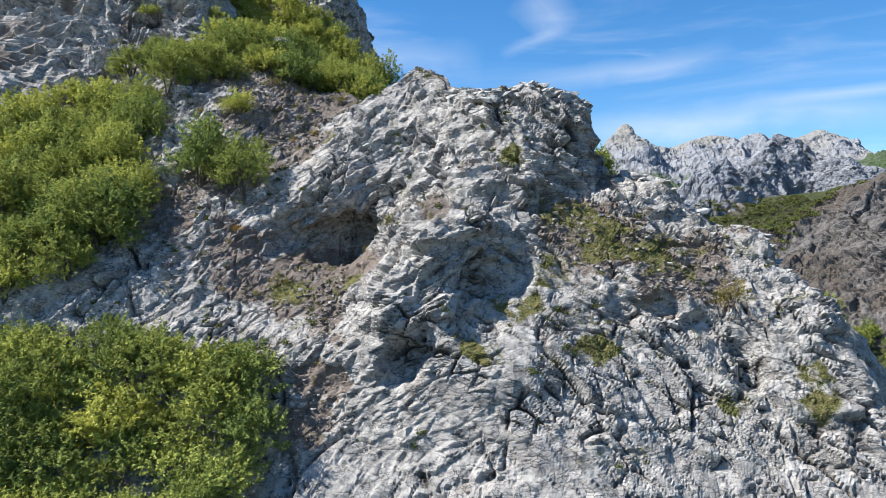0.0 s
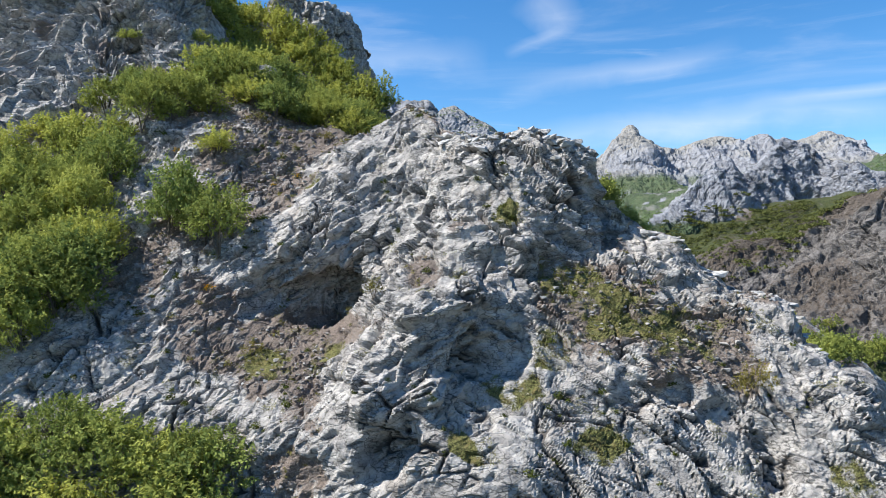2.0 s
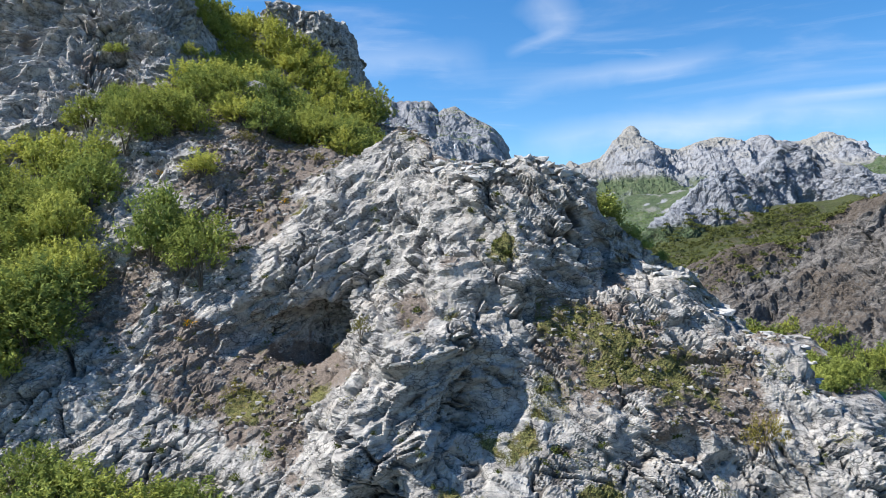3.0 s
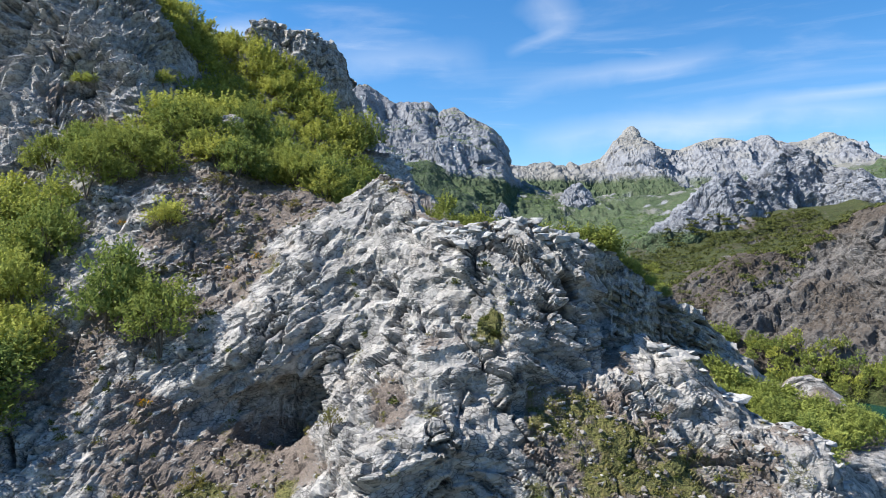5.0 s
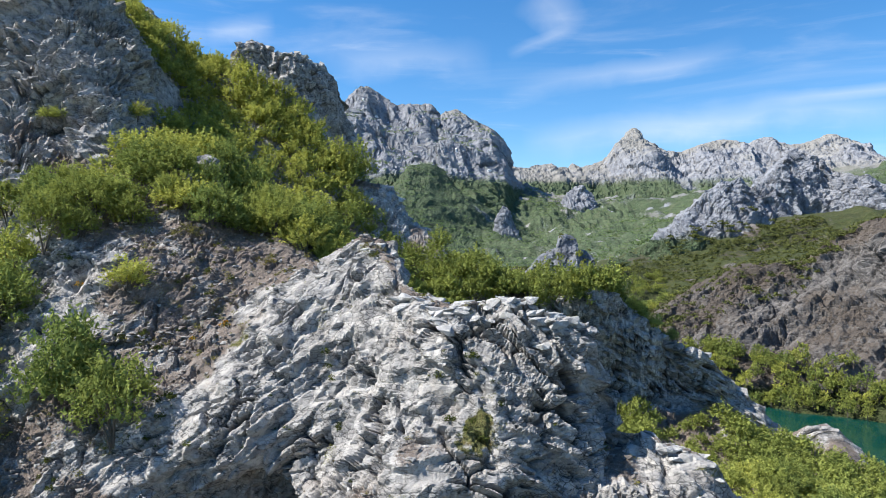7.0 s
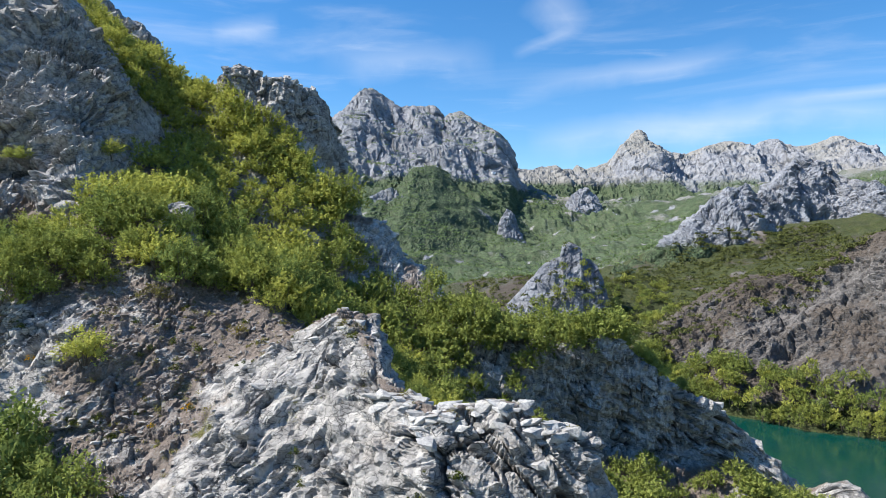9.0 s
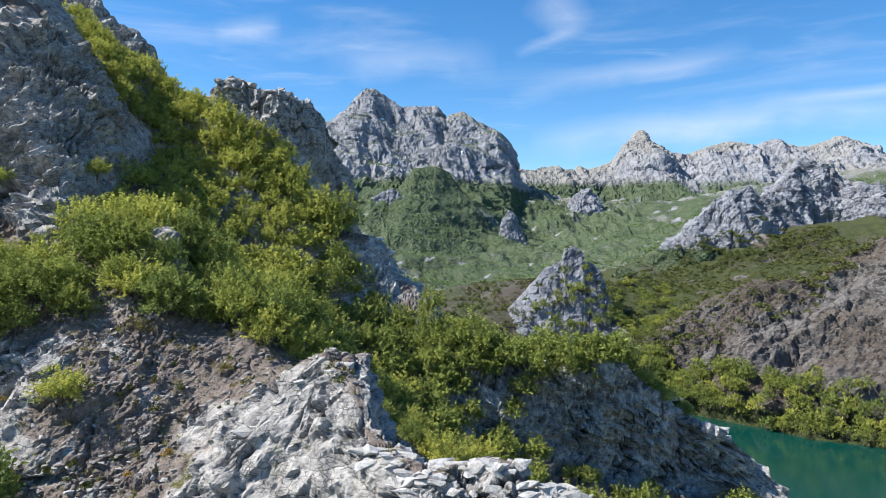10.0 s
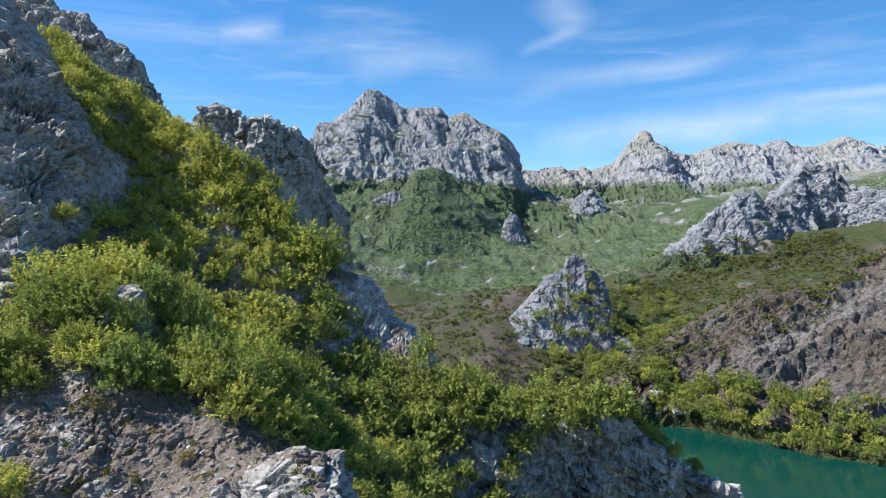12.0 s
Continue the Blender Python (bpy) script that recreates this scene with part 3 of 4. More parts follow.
# ---- the valley floor and slopes, to the horizon ----
VALLEY = [
    [(-2400, -700, -62), (2400, -700, -62)],
    [(-2400, 150, -62), (2400, 150, -62)],
    [(-2400, 330, 40), (-300, 330, 0), (-100, 330, -40), (0, 330, -58), (176, 330, -58), (186, 330, -50), (260, 330, -20), (400, 330, 20), (2400, 330, 200)],
    [(-2400, 430, 60), (-100, 430, -30), (55, 430, -56), (92, 430, -56), (100, 430, -48), (200, 430, -20), (400, 430, 20), (2400, 430, 200)],
    [(-2400, 470, 60), (-60, 470, -34), (3, 465, -34), (37, 465, -36), (70, 470, -44), (100, 470, -44), (150, 470, -30), (220, 470, -10), (400, 470, 30), (2400, 470, 220)],
    [(-2400, 560, 80), (-40, 560, -17), (-15, 560, -12), (11, 570, -6), (36, 560, -2), (57, 560, 0), (124, 560, -2), (155, 570, -2), (187, 560, -7), (300, 560, 10), (500, 560, 50), (2400, 560, 250)],
    [(-2400, 620, 100), (-100, 620, -20), (0, 620, -25), (60, 620, -12), (100, 620, -12), (180, 620, 0), (237, 620, 13), (300, 620, 25), (400, 620, 55), (2400, 620, 260)],
    [(-2400, 690, 150), (-100, 690, -15), (0, 690, -25), (100, 690, -18), (180, 690, 6), (210, 690, 18), (316, 690, 50), (450, 690, 60), (2400, 690, 300)],
    [(-2400, 1100, 250), (-900, 1100, 130), (-300, 1100, 70), (-200, 1100, 45), (-38, 1100, 0), (100, 1100, -10), (250, 1100, 5), (400, 1100, 40), (700, 1100, 120), (2400, 1100, 400)],
    [(-2400, 1300, 300), (-900, 1300, 190), (-210, 1300, 60), (0, 1300, 14), (200, 1300, 8), (298, 1300, 25), (600, 1300, 100), (1300, 1300, 260), (2400, 1300, 400)],
    [(-2400, 1700, 320), (-900, 1700, 260), (-300, 1700, 185), (-136, 1650, 145), (0, 1700, 95), (130, 1700, 48), (300, 1700, 45), (600, 1700, 90), (1300, 1700, 240), (2400, 1700, 400)],
    [(-2400, 2000, 350), (-900, 2000, 290), (-300, 2000, 240), (0, 2000, 185), (100, 2000, 155), (250, 2000, 128), (459, 2000, 120), (900, 2000, 190), (1600, 2000, 300), (2400, 2000, 400)],
    [(-2400, 2300, 350), (-700, 2300, 290), (-300, 2300, 280), (0, 2300, 230), (170, 2300, 215), (256, 2300, 195), (500, 2300, 140), (900, 2300, 160), (1800, 2300, 220), (2400, 2300, 400)],
    [(-2400, 2800, 400), (0, 2800, 240), (900, 2800, 240), (2400, 2800, 240)],
    [(-2400, 4700, 150), (2400, 4700, 150)],
]


def build_valley():
    xs = np.concatenate([np.linspace(-2400, -300, 90)[:-1], np.linspace(-300, 500, 330), np.linspace(500, 2400, 120)[1:]])
    g = rows_to_grid(VALLEY, xs, [6, 24, 24, 16, 24, 22, 22, 40, 24, 36, 28, 26, 24, 20], 7.0)
    shape = g.shape[:2]
    nrm = grid_normals(g).reshape(-1, 3)
    p = g.reshape(-1, 3).copy()
    far = smooth(p[:, 1], 500, 1500)
    land = smooth(p[:, 2], -55, -44)
    h = fbm(p * 0.02, 5, 5, 0.55, True) * (6 + 14 * far) + fbm(p * 0.006, 4, 8, 0.5, True) * (3 + 24 * far)
    p += nrm * (h * land)[:, None]
    n2 = fbm(p * 0.012, 4, 15)
    n3 = fbm(p * 0.05, 3, 16)
    rock = smooth(fbm(p * 0.013, 4, 21, 0.6, True) + 0.25 * n3, 0.68, 0.95)
    green = np.clip(0.80 + 0.45 * n2 - rock * 0.6, 0, 1)
    brown = smooth(-np.abs(p[:, 1] - 520), -110, -60) * (1 - smooth(p[:, 0], 60, 110))
    green *= 1 - 0.25 * brown
    green *= 1 - 0.3 * (1 - smooth(p[:, 1], 760, 900)) * smooth(n3, -0.3, 0.2)
    soil = np.clip(0.6 + 0.4 * n3 - 0.3 * rock, 0, 1)
    green *= 1 - 0.45 * smooth(p[:, 1] + 0.35 * p[:, 0] + 250 * n2, 2000, 2350)
    ob = sheet_mesh("valley_ground", p.reshape(*shape, 3), {"soil": soil, "grass": green, "crack_shade": rock * 0, "block": n3 * 0.5 + 0.5}, ROCK_FAR)
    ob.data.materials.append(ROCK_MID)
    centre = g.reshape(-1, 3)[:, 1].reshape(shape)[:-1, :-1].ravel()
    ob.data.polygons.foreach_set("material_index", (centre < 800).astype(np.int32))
    return ob


valley = tagged(build_valley(), "green scrub-covered valley ground rising to bare mountain slopes", "valley", kind="structure")


def lake():
    bm = bmesh.new()
    bmesh.ops.create_grid(bm, x_segments=8, y_segments=8, size=1)
    bmesh.ops.transform(bm, verts=bm.verts, matrix=Matrix.LocRotScale((150, 310, -52), None, (400, 190, 1)))
    me = bpy.data.meshes.new("water")
    bm.to_mesh(me)
    me.materials.append(WATER)
    return tagged(new("water", me), "still dark emerald-green water of a reservoir", "lake", kind="structure")


lake()


# ---- mountains, ridges and crags standing on it ----
def massif(name, crest, depth, foot, back, mat, size, seed, cols=300, rows=110, green=(-1e9, -1e9), power=1.25, jag=0.25, label="", category="mountain", relief=1.0, cover=0.2, shift=0.0, bare=0.0, toe=None, chunk=1.0, stretch=(1.0, 0.45, 0.3), fluted=1.0, slant=0.0, dip=0.0):
    """A rock mass under a crest line of (x, y, z): the front falls to the height foot over depth metres, the back over back metres.
    size: metres of its main ribs. green: heights between which the scrub thins out. toe: heights of the front's foot along the crest."""
    c = np.array(crest, float)
    s = np.concatenate([[0], np.cumsum(np.linalg.norm(np.diff(c, axis=0), axis=1))])
    u = np.linspace(0, s[-1], cols)
    line = np.stack([np.interp(u, s, c[:, k]) for k in range(3)], -1)
    line[:, 2] += jag * size * 0.25 * fbm(np.stack([u / size * 2.5, u * 0, u * 0 + seed], -1), 4, seed, 0.6)
    feet = np.full(cols, float(foot)) if toe is None else np.interp(u, np.linspace(0, s[-1], len(toe)), toe)
    deep = np.interp(u, np.linspace(0, s[-1], len(depth)), depth) if isinstance(depth, tuple) else np.full(cols, float(depth))
    feet = np.minimum(feet, line[:, 2] - 0.05 * size)
    nf = int(rows * 0.75)
    skirt = line.copy()
    skirt[:, 1] -= deep + 0.15 * size
    skirt[:, 0] += shift
    skirt[:, 2] = feet - 1.6 * size
    rows_out = [skirt]
    for j in range(nf):
        v = j / (nf - 1)
        r = line.copy()
        r[:, 1] -= deep * (1 - v)
        r[:, 0] += shift * (1 - v)
        r[:, 2] = feet + (line[:, 2] - feet) * v ** power
        rows_out.append(r)
    for j in range(1, rows - nf + 1):
        v = j / (rows - nf)
        r = line.copy()
        r[:, 1] += back * v
        r[:, 2] = line[:, 2] + (feet - line[:, 2]) * v ** 0.9
        rows_out.append(r)
    g = np.array(rows_out)
    shape = g.shape[:2]
    nrm = grid_normals(g).reshape(-1, 3)
    p = g.reshape(-1, 3).copy()
    v = np.repeat(np.concatenate([[0], np.linspace(0, 1, nf), np.linspace(1, 0, rows - nf + 1)[1:]]), cols)
    q = p / size
    q[:, 0] += slant * q[:, 2]
    q[:, 2] -= dip * q[:, 0]
    ribs = fbm(q * np.array(stretch), 6, seed, 0.6, True)
    flutes = fbm(q * np.array((4.0, 2.5, 0.7)) + 0.4 * fbm(q * 2, 2, seed + 6)[:, None], 4, seed + 7, 0.6, True)
    blocks_d, blocks_id, blocks_t = cells((q + 0.25 * fbm(q, 3, seed + 5)[:, None]) * np.array((2.2, 2.2, 1.3)), seed + 3)
    small_d, small_id, small_t = cells(q * np.array((6.5, 6.5, 4.2)), seed + 4)
    h = size * relief * (0.30 * ribs + 0.09 * fluted * flutes + chunk * (0.16 * (blocks_id - 0.5) + 0.22 * blocks_t + 0.05 * (small_id - 0.5) + 0.07 * small_t))
    h -= chunk * size * relief * 0.05 * (1 - smooth(blocks_d, 0, 0.15))
    keep = smooth(v, 0.0, 0.12) * (1 - 0.55 * smooth(v, 0.9, 1.0))
    p += nrm * (h * keep)[:, None]
    n2 = fbm(q * 0.9, 4, seed + 9)
    high = 1 - smooth(p[:, 2] + 0.35 * size * n2, green[0], green[1])
    flat = smooth(grid_normals(p.reshape(*shape, 3)).reshape(-1, 3)[:, 2], 0.35, 0.75)
    grass = np.clip(high * (0.9 + 0.4 * n2) + cover * (n2 + 0.1) + 0.25 * flat * cover, 0, 1)
    soil = np.clip(bare * (0.7 + 0.6 * n2) + 0.45 * flat * (n2 * 0.6 + 0.4), 0, 1)
    ob = sheet_mesh(name, p.reshape(*shape, 3), {"soil": soil, "grass": grass, "crack_shade": 0.7 * (1 - smooth(blocks_d, 0, 0.1)), "block": blocks_id}, mat, True)
    return tagged(ob, label, category)


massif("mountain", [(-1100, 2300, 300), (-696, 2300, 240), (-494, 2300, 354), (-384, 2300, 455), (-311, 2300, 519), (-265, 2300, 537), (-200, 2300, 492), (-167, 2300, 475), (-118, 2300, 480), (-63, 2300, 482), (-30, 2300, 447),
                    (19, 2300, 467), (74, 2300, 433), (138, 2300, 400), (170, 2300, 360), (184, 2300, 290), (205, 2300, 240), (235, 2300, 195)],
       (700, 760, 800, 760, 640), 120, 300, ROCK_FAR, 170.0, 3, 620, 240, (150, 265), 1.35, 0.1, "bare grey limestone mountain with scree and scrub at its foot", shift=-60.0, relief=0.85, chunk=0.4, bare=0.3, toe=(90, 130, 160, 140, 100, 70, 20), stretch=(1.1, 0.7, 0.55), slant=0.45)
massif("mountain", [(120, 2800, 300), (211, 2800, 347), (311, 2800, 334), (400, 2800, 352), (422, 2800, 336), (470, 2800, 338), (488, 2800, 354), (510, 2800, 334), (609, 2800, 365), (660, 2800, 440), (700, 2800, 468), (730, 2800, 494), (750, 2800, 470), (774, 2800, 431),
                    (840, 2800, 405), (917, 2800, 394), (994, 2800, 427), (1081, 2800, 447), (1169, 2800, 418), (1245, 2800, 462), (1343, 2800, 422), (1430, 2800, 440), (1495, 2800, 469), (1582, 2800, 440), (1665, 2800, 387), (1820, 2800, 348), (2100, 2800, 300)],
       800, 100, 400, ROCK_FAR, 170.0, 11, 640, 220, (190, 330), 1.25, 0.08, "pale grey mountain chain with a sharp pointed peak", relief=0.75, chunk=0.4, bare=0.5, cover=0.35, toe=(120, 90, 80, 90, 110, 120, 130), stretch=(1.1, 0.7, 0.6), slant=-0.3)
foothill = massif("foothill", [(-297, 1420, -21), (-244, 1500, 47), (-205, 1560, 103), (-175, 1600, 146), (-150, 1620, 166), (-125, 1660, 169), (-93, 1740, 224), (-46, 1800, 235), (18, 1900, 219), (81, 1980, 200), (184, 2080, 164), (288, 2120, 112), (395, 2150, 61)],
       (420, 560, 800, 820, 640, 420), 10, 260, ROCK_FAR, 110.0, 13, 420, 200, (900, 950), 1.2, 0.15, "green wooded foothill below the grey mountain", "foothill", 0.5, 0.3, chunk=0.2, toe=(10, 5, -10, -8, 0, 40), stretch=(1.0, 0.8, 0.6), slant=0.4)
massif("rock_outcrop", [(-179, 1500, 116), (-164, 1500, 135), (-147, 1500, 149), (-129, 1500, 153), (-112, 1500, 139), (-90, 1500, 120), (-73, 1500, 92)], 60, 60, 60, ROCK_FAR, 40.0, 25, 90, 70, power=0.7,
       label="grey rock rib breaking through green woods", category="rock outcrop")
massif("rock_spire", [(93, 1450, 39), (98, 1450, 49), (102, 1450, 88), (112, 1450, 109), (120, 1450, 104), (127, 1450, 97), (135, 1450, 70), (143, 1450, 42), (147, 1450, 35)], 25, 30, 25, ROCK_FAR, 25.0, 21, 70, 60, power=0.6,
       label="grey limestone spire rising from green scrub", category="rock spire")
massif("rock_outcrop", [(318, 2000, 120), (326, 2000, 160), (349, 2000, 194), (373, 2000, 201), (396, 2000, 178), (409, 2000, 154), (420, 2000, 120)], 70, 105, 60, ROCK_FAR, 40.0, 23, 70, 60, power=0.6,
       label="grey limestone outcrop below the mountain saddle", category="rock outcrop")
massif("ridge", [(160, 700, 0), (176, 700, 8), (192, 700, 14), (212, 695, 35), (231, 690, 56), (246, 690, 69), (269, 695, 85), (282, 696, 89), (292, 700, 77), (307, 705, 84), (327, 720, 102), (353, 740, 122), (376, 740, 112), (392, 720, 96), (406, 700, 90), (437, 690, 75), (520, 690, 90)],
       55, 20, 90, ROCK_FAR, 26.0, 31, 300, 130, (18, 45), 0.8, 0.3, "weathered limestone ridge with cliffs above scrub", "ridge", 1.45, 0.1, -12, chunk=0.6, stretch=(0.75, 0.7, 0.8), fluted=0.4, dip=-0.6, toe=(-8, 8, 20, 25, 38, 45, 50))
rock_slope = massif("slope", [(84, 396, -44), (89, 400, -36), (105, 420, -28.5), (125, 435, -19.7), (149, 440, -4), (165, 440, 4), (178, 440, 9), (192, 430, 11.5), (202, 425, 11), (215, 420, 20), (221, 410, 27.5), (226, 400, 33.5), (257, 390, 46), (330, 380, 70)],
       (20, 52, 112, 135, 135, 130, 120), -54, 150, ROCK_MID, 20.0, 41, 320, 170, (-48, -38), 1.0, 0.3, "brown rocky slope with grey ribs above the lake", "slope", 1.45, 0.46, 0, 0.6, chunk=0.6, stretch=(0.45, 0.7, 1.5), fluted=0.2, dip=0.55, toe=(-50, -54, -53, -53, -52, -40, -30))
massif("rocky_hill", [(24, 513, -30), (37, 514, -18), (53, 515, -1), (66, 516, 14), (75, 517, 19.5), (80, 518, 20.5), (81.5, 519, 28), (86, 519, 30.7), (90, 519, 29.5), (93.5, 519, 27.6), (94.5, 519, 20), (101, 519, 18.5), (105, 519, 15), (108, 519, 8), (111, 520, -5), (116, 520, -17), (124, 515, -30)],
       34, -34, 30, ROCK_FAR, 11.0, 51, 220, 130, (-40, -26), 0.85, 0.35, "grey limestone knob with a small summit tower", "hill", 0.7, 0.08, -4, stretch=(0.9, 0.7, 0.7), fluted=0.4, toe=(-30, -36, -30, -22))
massif("cliff", [(-150, 214, 108), (-120, 214, 104), (-107, 214, 102.5), (-98, 214, 98), (-95.7, 214, 95.4), (-89, 214, 94.3), (-84.6, 214, 88.5), (-79.5, 214, 85.6), (-74.3, 214, 80.5), (-72.6, 214, 76), (-69.2, 214, 71.7), (-67.6, 214, 66), (-66, 214, 58), (-62, 214, 45)],
       22, 50, 40, ROCK, 7.0, 61, 300, 180, power=0.75, relief=1.5, jag=0.3, label="dark grey limestone cliff above bright green scrub", category="cliff", cover=0.1)
crag = massif("crag", [(-40, 150, 49), (-38.5, 150, 53), (-37.4, 150, 54.4), (-36, 150, 53.6), (-34.8, 148.5, 53.8), (-33.5, 147, 55.6), (-30.9, 146, 56.8), (-28.6, 146, 55.6), (-26.8, 146, 54.5), (-25.9, 146, 54), (-24.8, 146, 54.7), (-23, 147, 55.2), (-21.9, 148, 54), (-20.5, 148, 53.4),
                (-19.2, 150, 53.8), (-18.2, 152, 52.2), (-17.8, 155, 49.5), (-17.5, 158, 46.8), (-16.1, 160, 45.6), (-15.6, 162, 43), (-15.4, 164, 38), (-15, 166, 30)],
       4.2, 36, 12, ROCK, 4.6, 71, 260, 160, relief=1.25, power=0.85, jag=0.3, label="grey limestone crag with a jagged top above scrub", category="crag", cover=0.05, toe=(48, 46, 43, 39, 30))


# ---- plants ----
def raster(objects, x0, y0, x1, y1, cell):
    """Highest point of the meshes in each square of a plan grid, with gaps filled from their neighbours."""
    nx, ny = int((x1 - x0) / cell) + 1, int((y1 - y0) / cell) + 1
    top = np.full((ny, nx), -999.0)
    for ob in objects:
        co = np.empty(len(ob.data.vertices) * 3, np.float32)
        ob.data.vertices.foreach_get("co", co)
        co = co.reshape(-1, 3)
        ok = (co[:, 0] > x0) & (co[:, 0] < x1) & (co[:, 1] > y0) & (co[:, 1] < y1)
        co = co[ok]
        np.maximum.at(top, (((co[:, 1] - y0) / cell).astype(int), ((co[:, 0] - x0) / cell).astype(int)), co[:, 2])
    for _ in range(12):
        gap = top < -900
        if not gap.any():
            break
        padded = np.pad(top, 1, "edge")
        near_by = np.max([padded[a:a + ny, b:b + nx] for a in (0, 1, 2) for b in (0, 1, 2)], axis=0)
        top = np.where(gap, near_by, top)

    def height(x, y):
        return float(top[min(max(int((y - y0) / cell), 0), ny - 1), min(max(int((x - x0) / cell), 0), nx - 1)])

    return height


near_height = raster([hillside], -110, 30, 80, 230, 0.5)


def quads_mesh(name, corners, mat):
    """A mesh of loose quads from an array (n, 4, 3)."""
    me = bpy.data.meshes.new(name)
    n = len(corners)
    me.vertices.add(n * 4)
    me.vertices.foreach_set("co", corners.astype(np.float32).ravel())
    me.loops.add(n * 4)
    me.loops.foreach_set("vertex_index", np.arange(n * 4, dtype=np.int32))
    me.polygons.add(n)
    me.polygons.foreach_set("loop_start", np.arange(0, n * 4, 4, dtype=np.int32))
    me.update(calc_edges=True)
    me.materials.append(mat)
    return me


def leaf_quads(rng, at, out, length, width):
    """Leaf blades at the points at, facing roughly along out."""
    n = len(at)
    nrm = out + rng.normal(0, 0.55, (n, 3))
    nrm /= np.linalg.norm(nrm, axis=1, keepdims=True)
    side = np.cross(nrm, rng.normal(0, 1, (n, 3)))
    side /= np.linalg.norm(side, axis=1, keepdims=True)
    along = np.cross(nrm, side)
    ln = length * rng.uniform(0.6, 1.35, (n, 1))
    wd = width * rng.uniform(0.6, 1.3, (n, 1))
    droop = nrm * ln * rng.uniform(-0.25, 0.1, (n, 1))
    return np.stack([at - along * ln, at + side * wd, at + along * ln + droop, at - side * wd], 1)


def crown_points(seed, leaves, lobes, flat, each=9, shoot=0.34):
    """Leaf places and directions of a crown of about one metre radius and 1.7 metres height: leafy lobes down to the ground, each a brush of
    shoots that bend upwards, with the leaves in two ranks along them."""
    rng = np.random.default_rng(seed)
    centres, radii = [], []
    for k in range(lobes):
        a = rng.uniform(0, 2 * math.pi)
        r = math.sqrt(rng.uniform(0, 1)) * 0.82
        top = 1.3 * flat * math.sqrt(max(0.05, 1 - (r / 1.02) ** 2)) * rng.uniform(0.85, 1.12)
        z = rng.uniform(0.10, 1.0) ** 0.6 * top
        centres.append((r * math.cos(a), r * math.sin(a), z))
        radii.append(rng.uniform(0.13, 0.32) * (1.15 - 0.35 * r))
    centres, radii = np.array(centres), np.array(radii)
    count = leaves // each
    who = rng.choice(lobes, count, p=radii ** 2 / (radii ** 2).sum())
    d = rng.normal(0, 1, (count, 3))
    d[:, 2] = np.abs(d[:, 2]) * 1.1 - 0.35
    d /= np.linalg.norm(d, axis=1, keepdims=True)
    root = centres[who] + d * radii[who][:, None] * rng.uniform(0.35, 1.0, (count, 1)) * np.array((1, 1, 1.25))
    way = 0.75 * d + np.array((0, 0, 0.62)) + 0.35 * centres[who] * np.array((1, 1, 0)) + rng.normal(0, 0.22, (count, 3))
    way /= np.linalg.norm(way, axis=1, keepdims=True)
    span = shoot * rng.uniform(0.45, 1.25, (count, 1))
    t = np.tile((np.arange(each) + 0.5) / each, count)[:, None]
    i = np.repeat(np.arange(count), each)
    side = np.cross(way, rng.normal(0, 1, (count, 3)))
    side /= np.linalg.norm(side, axis=1, keepdims=True)
    rank = np.where(np.arange(len(i)) % 2, 1.0, -1.0)[:, None]
    at = root[i] + way[i] * span[i] * t + side[i] * rank * 0.035 * (1.2 - t) - np.array((0, 0, 0.05)) * t * t + rng.normal(0, 0.012, (len(i), 3))
    out = np.cross(way, side)[i] * 0.7 + np.array((0, 0, 0.75)) + 0.35 * d[i]
    return rng, at, out


def crown_mesh(seed, leaves, lobes, flat, length, mat):
    rng, at, out = crown_points(seed, leaves, lobes, flat)
    return quads_mesh("crown", leaf_quads(rng, at, out, length, length * 0.45), mat)


def stems_mesh(seed, count, height, spread, thick):
    """Several tapering, bent stems from one root."""
    rng = random.Random(seed)
    bm = bmesh.new()
    for k in range(count):
        a = rng.uniform(0, 2 * math.pi)
        lean = rng.uniform(0.15, 1.0) * spread
        rings = []
        for j in range(5):
            t = j / 4
            c = Vector((math.cos(a) * lean * t ** 1.3, math.sin(a) * lean * t ** 1.3, -0.25 + (height + 0.25) * t))
            r = thick * (1 - 0.8 * t)
            rings.append([bm.verts.new(c + Vector((math.cos(i * math.pi * 2 / 5) * r, math.sin(i * math.pi * 2 / 5) * r, 0))) for i in range(5)])
        for j in range(4):
            for i in range(5):
                bm.faces.new((rings[j][i], rings[j][(i + 1) % 5], rings[j + 1][(i + 1) % 5], rings[j + 1][i]))
    me = bpy.data.meshes.new("trunk")
    bm.to_mesh(me)
    bm.free()
    me.materials.append(BARK)
    return me


def plant(name, crown, stems, label, category, group):
    root = new(name)
    root.empty_display_size = 0.2
    for part_name, me in (("trunk", stems), ("crown", crown)):
        ob = new(part_name, me)
        ob.parent = root
    return tagged(root, label, category, group)


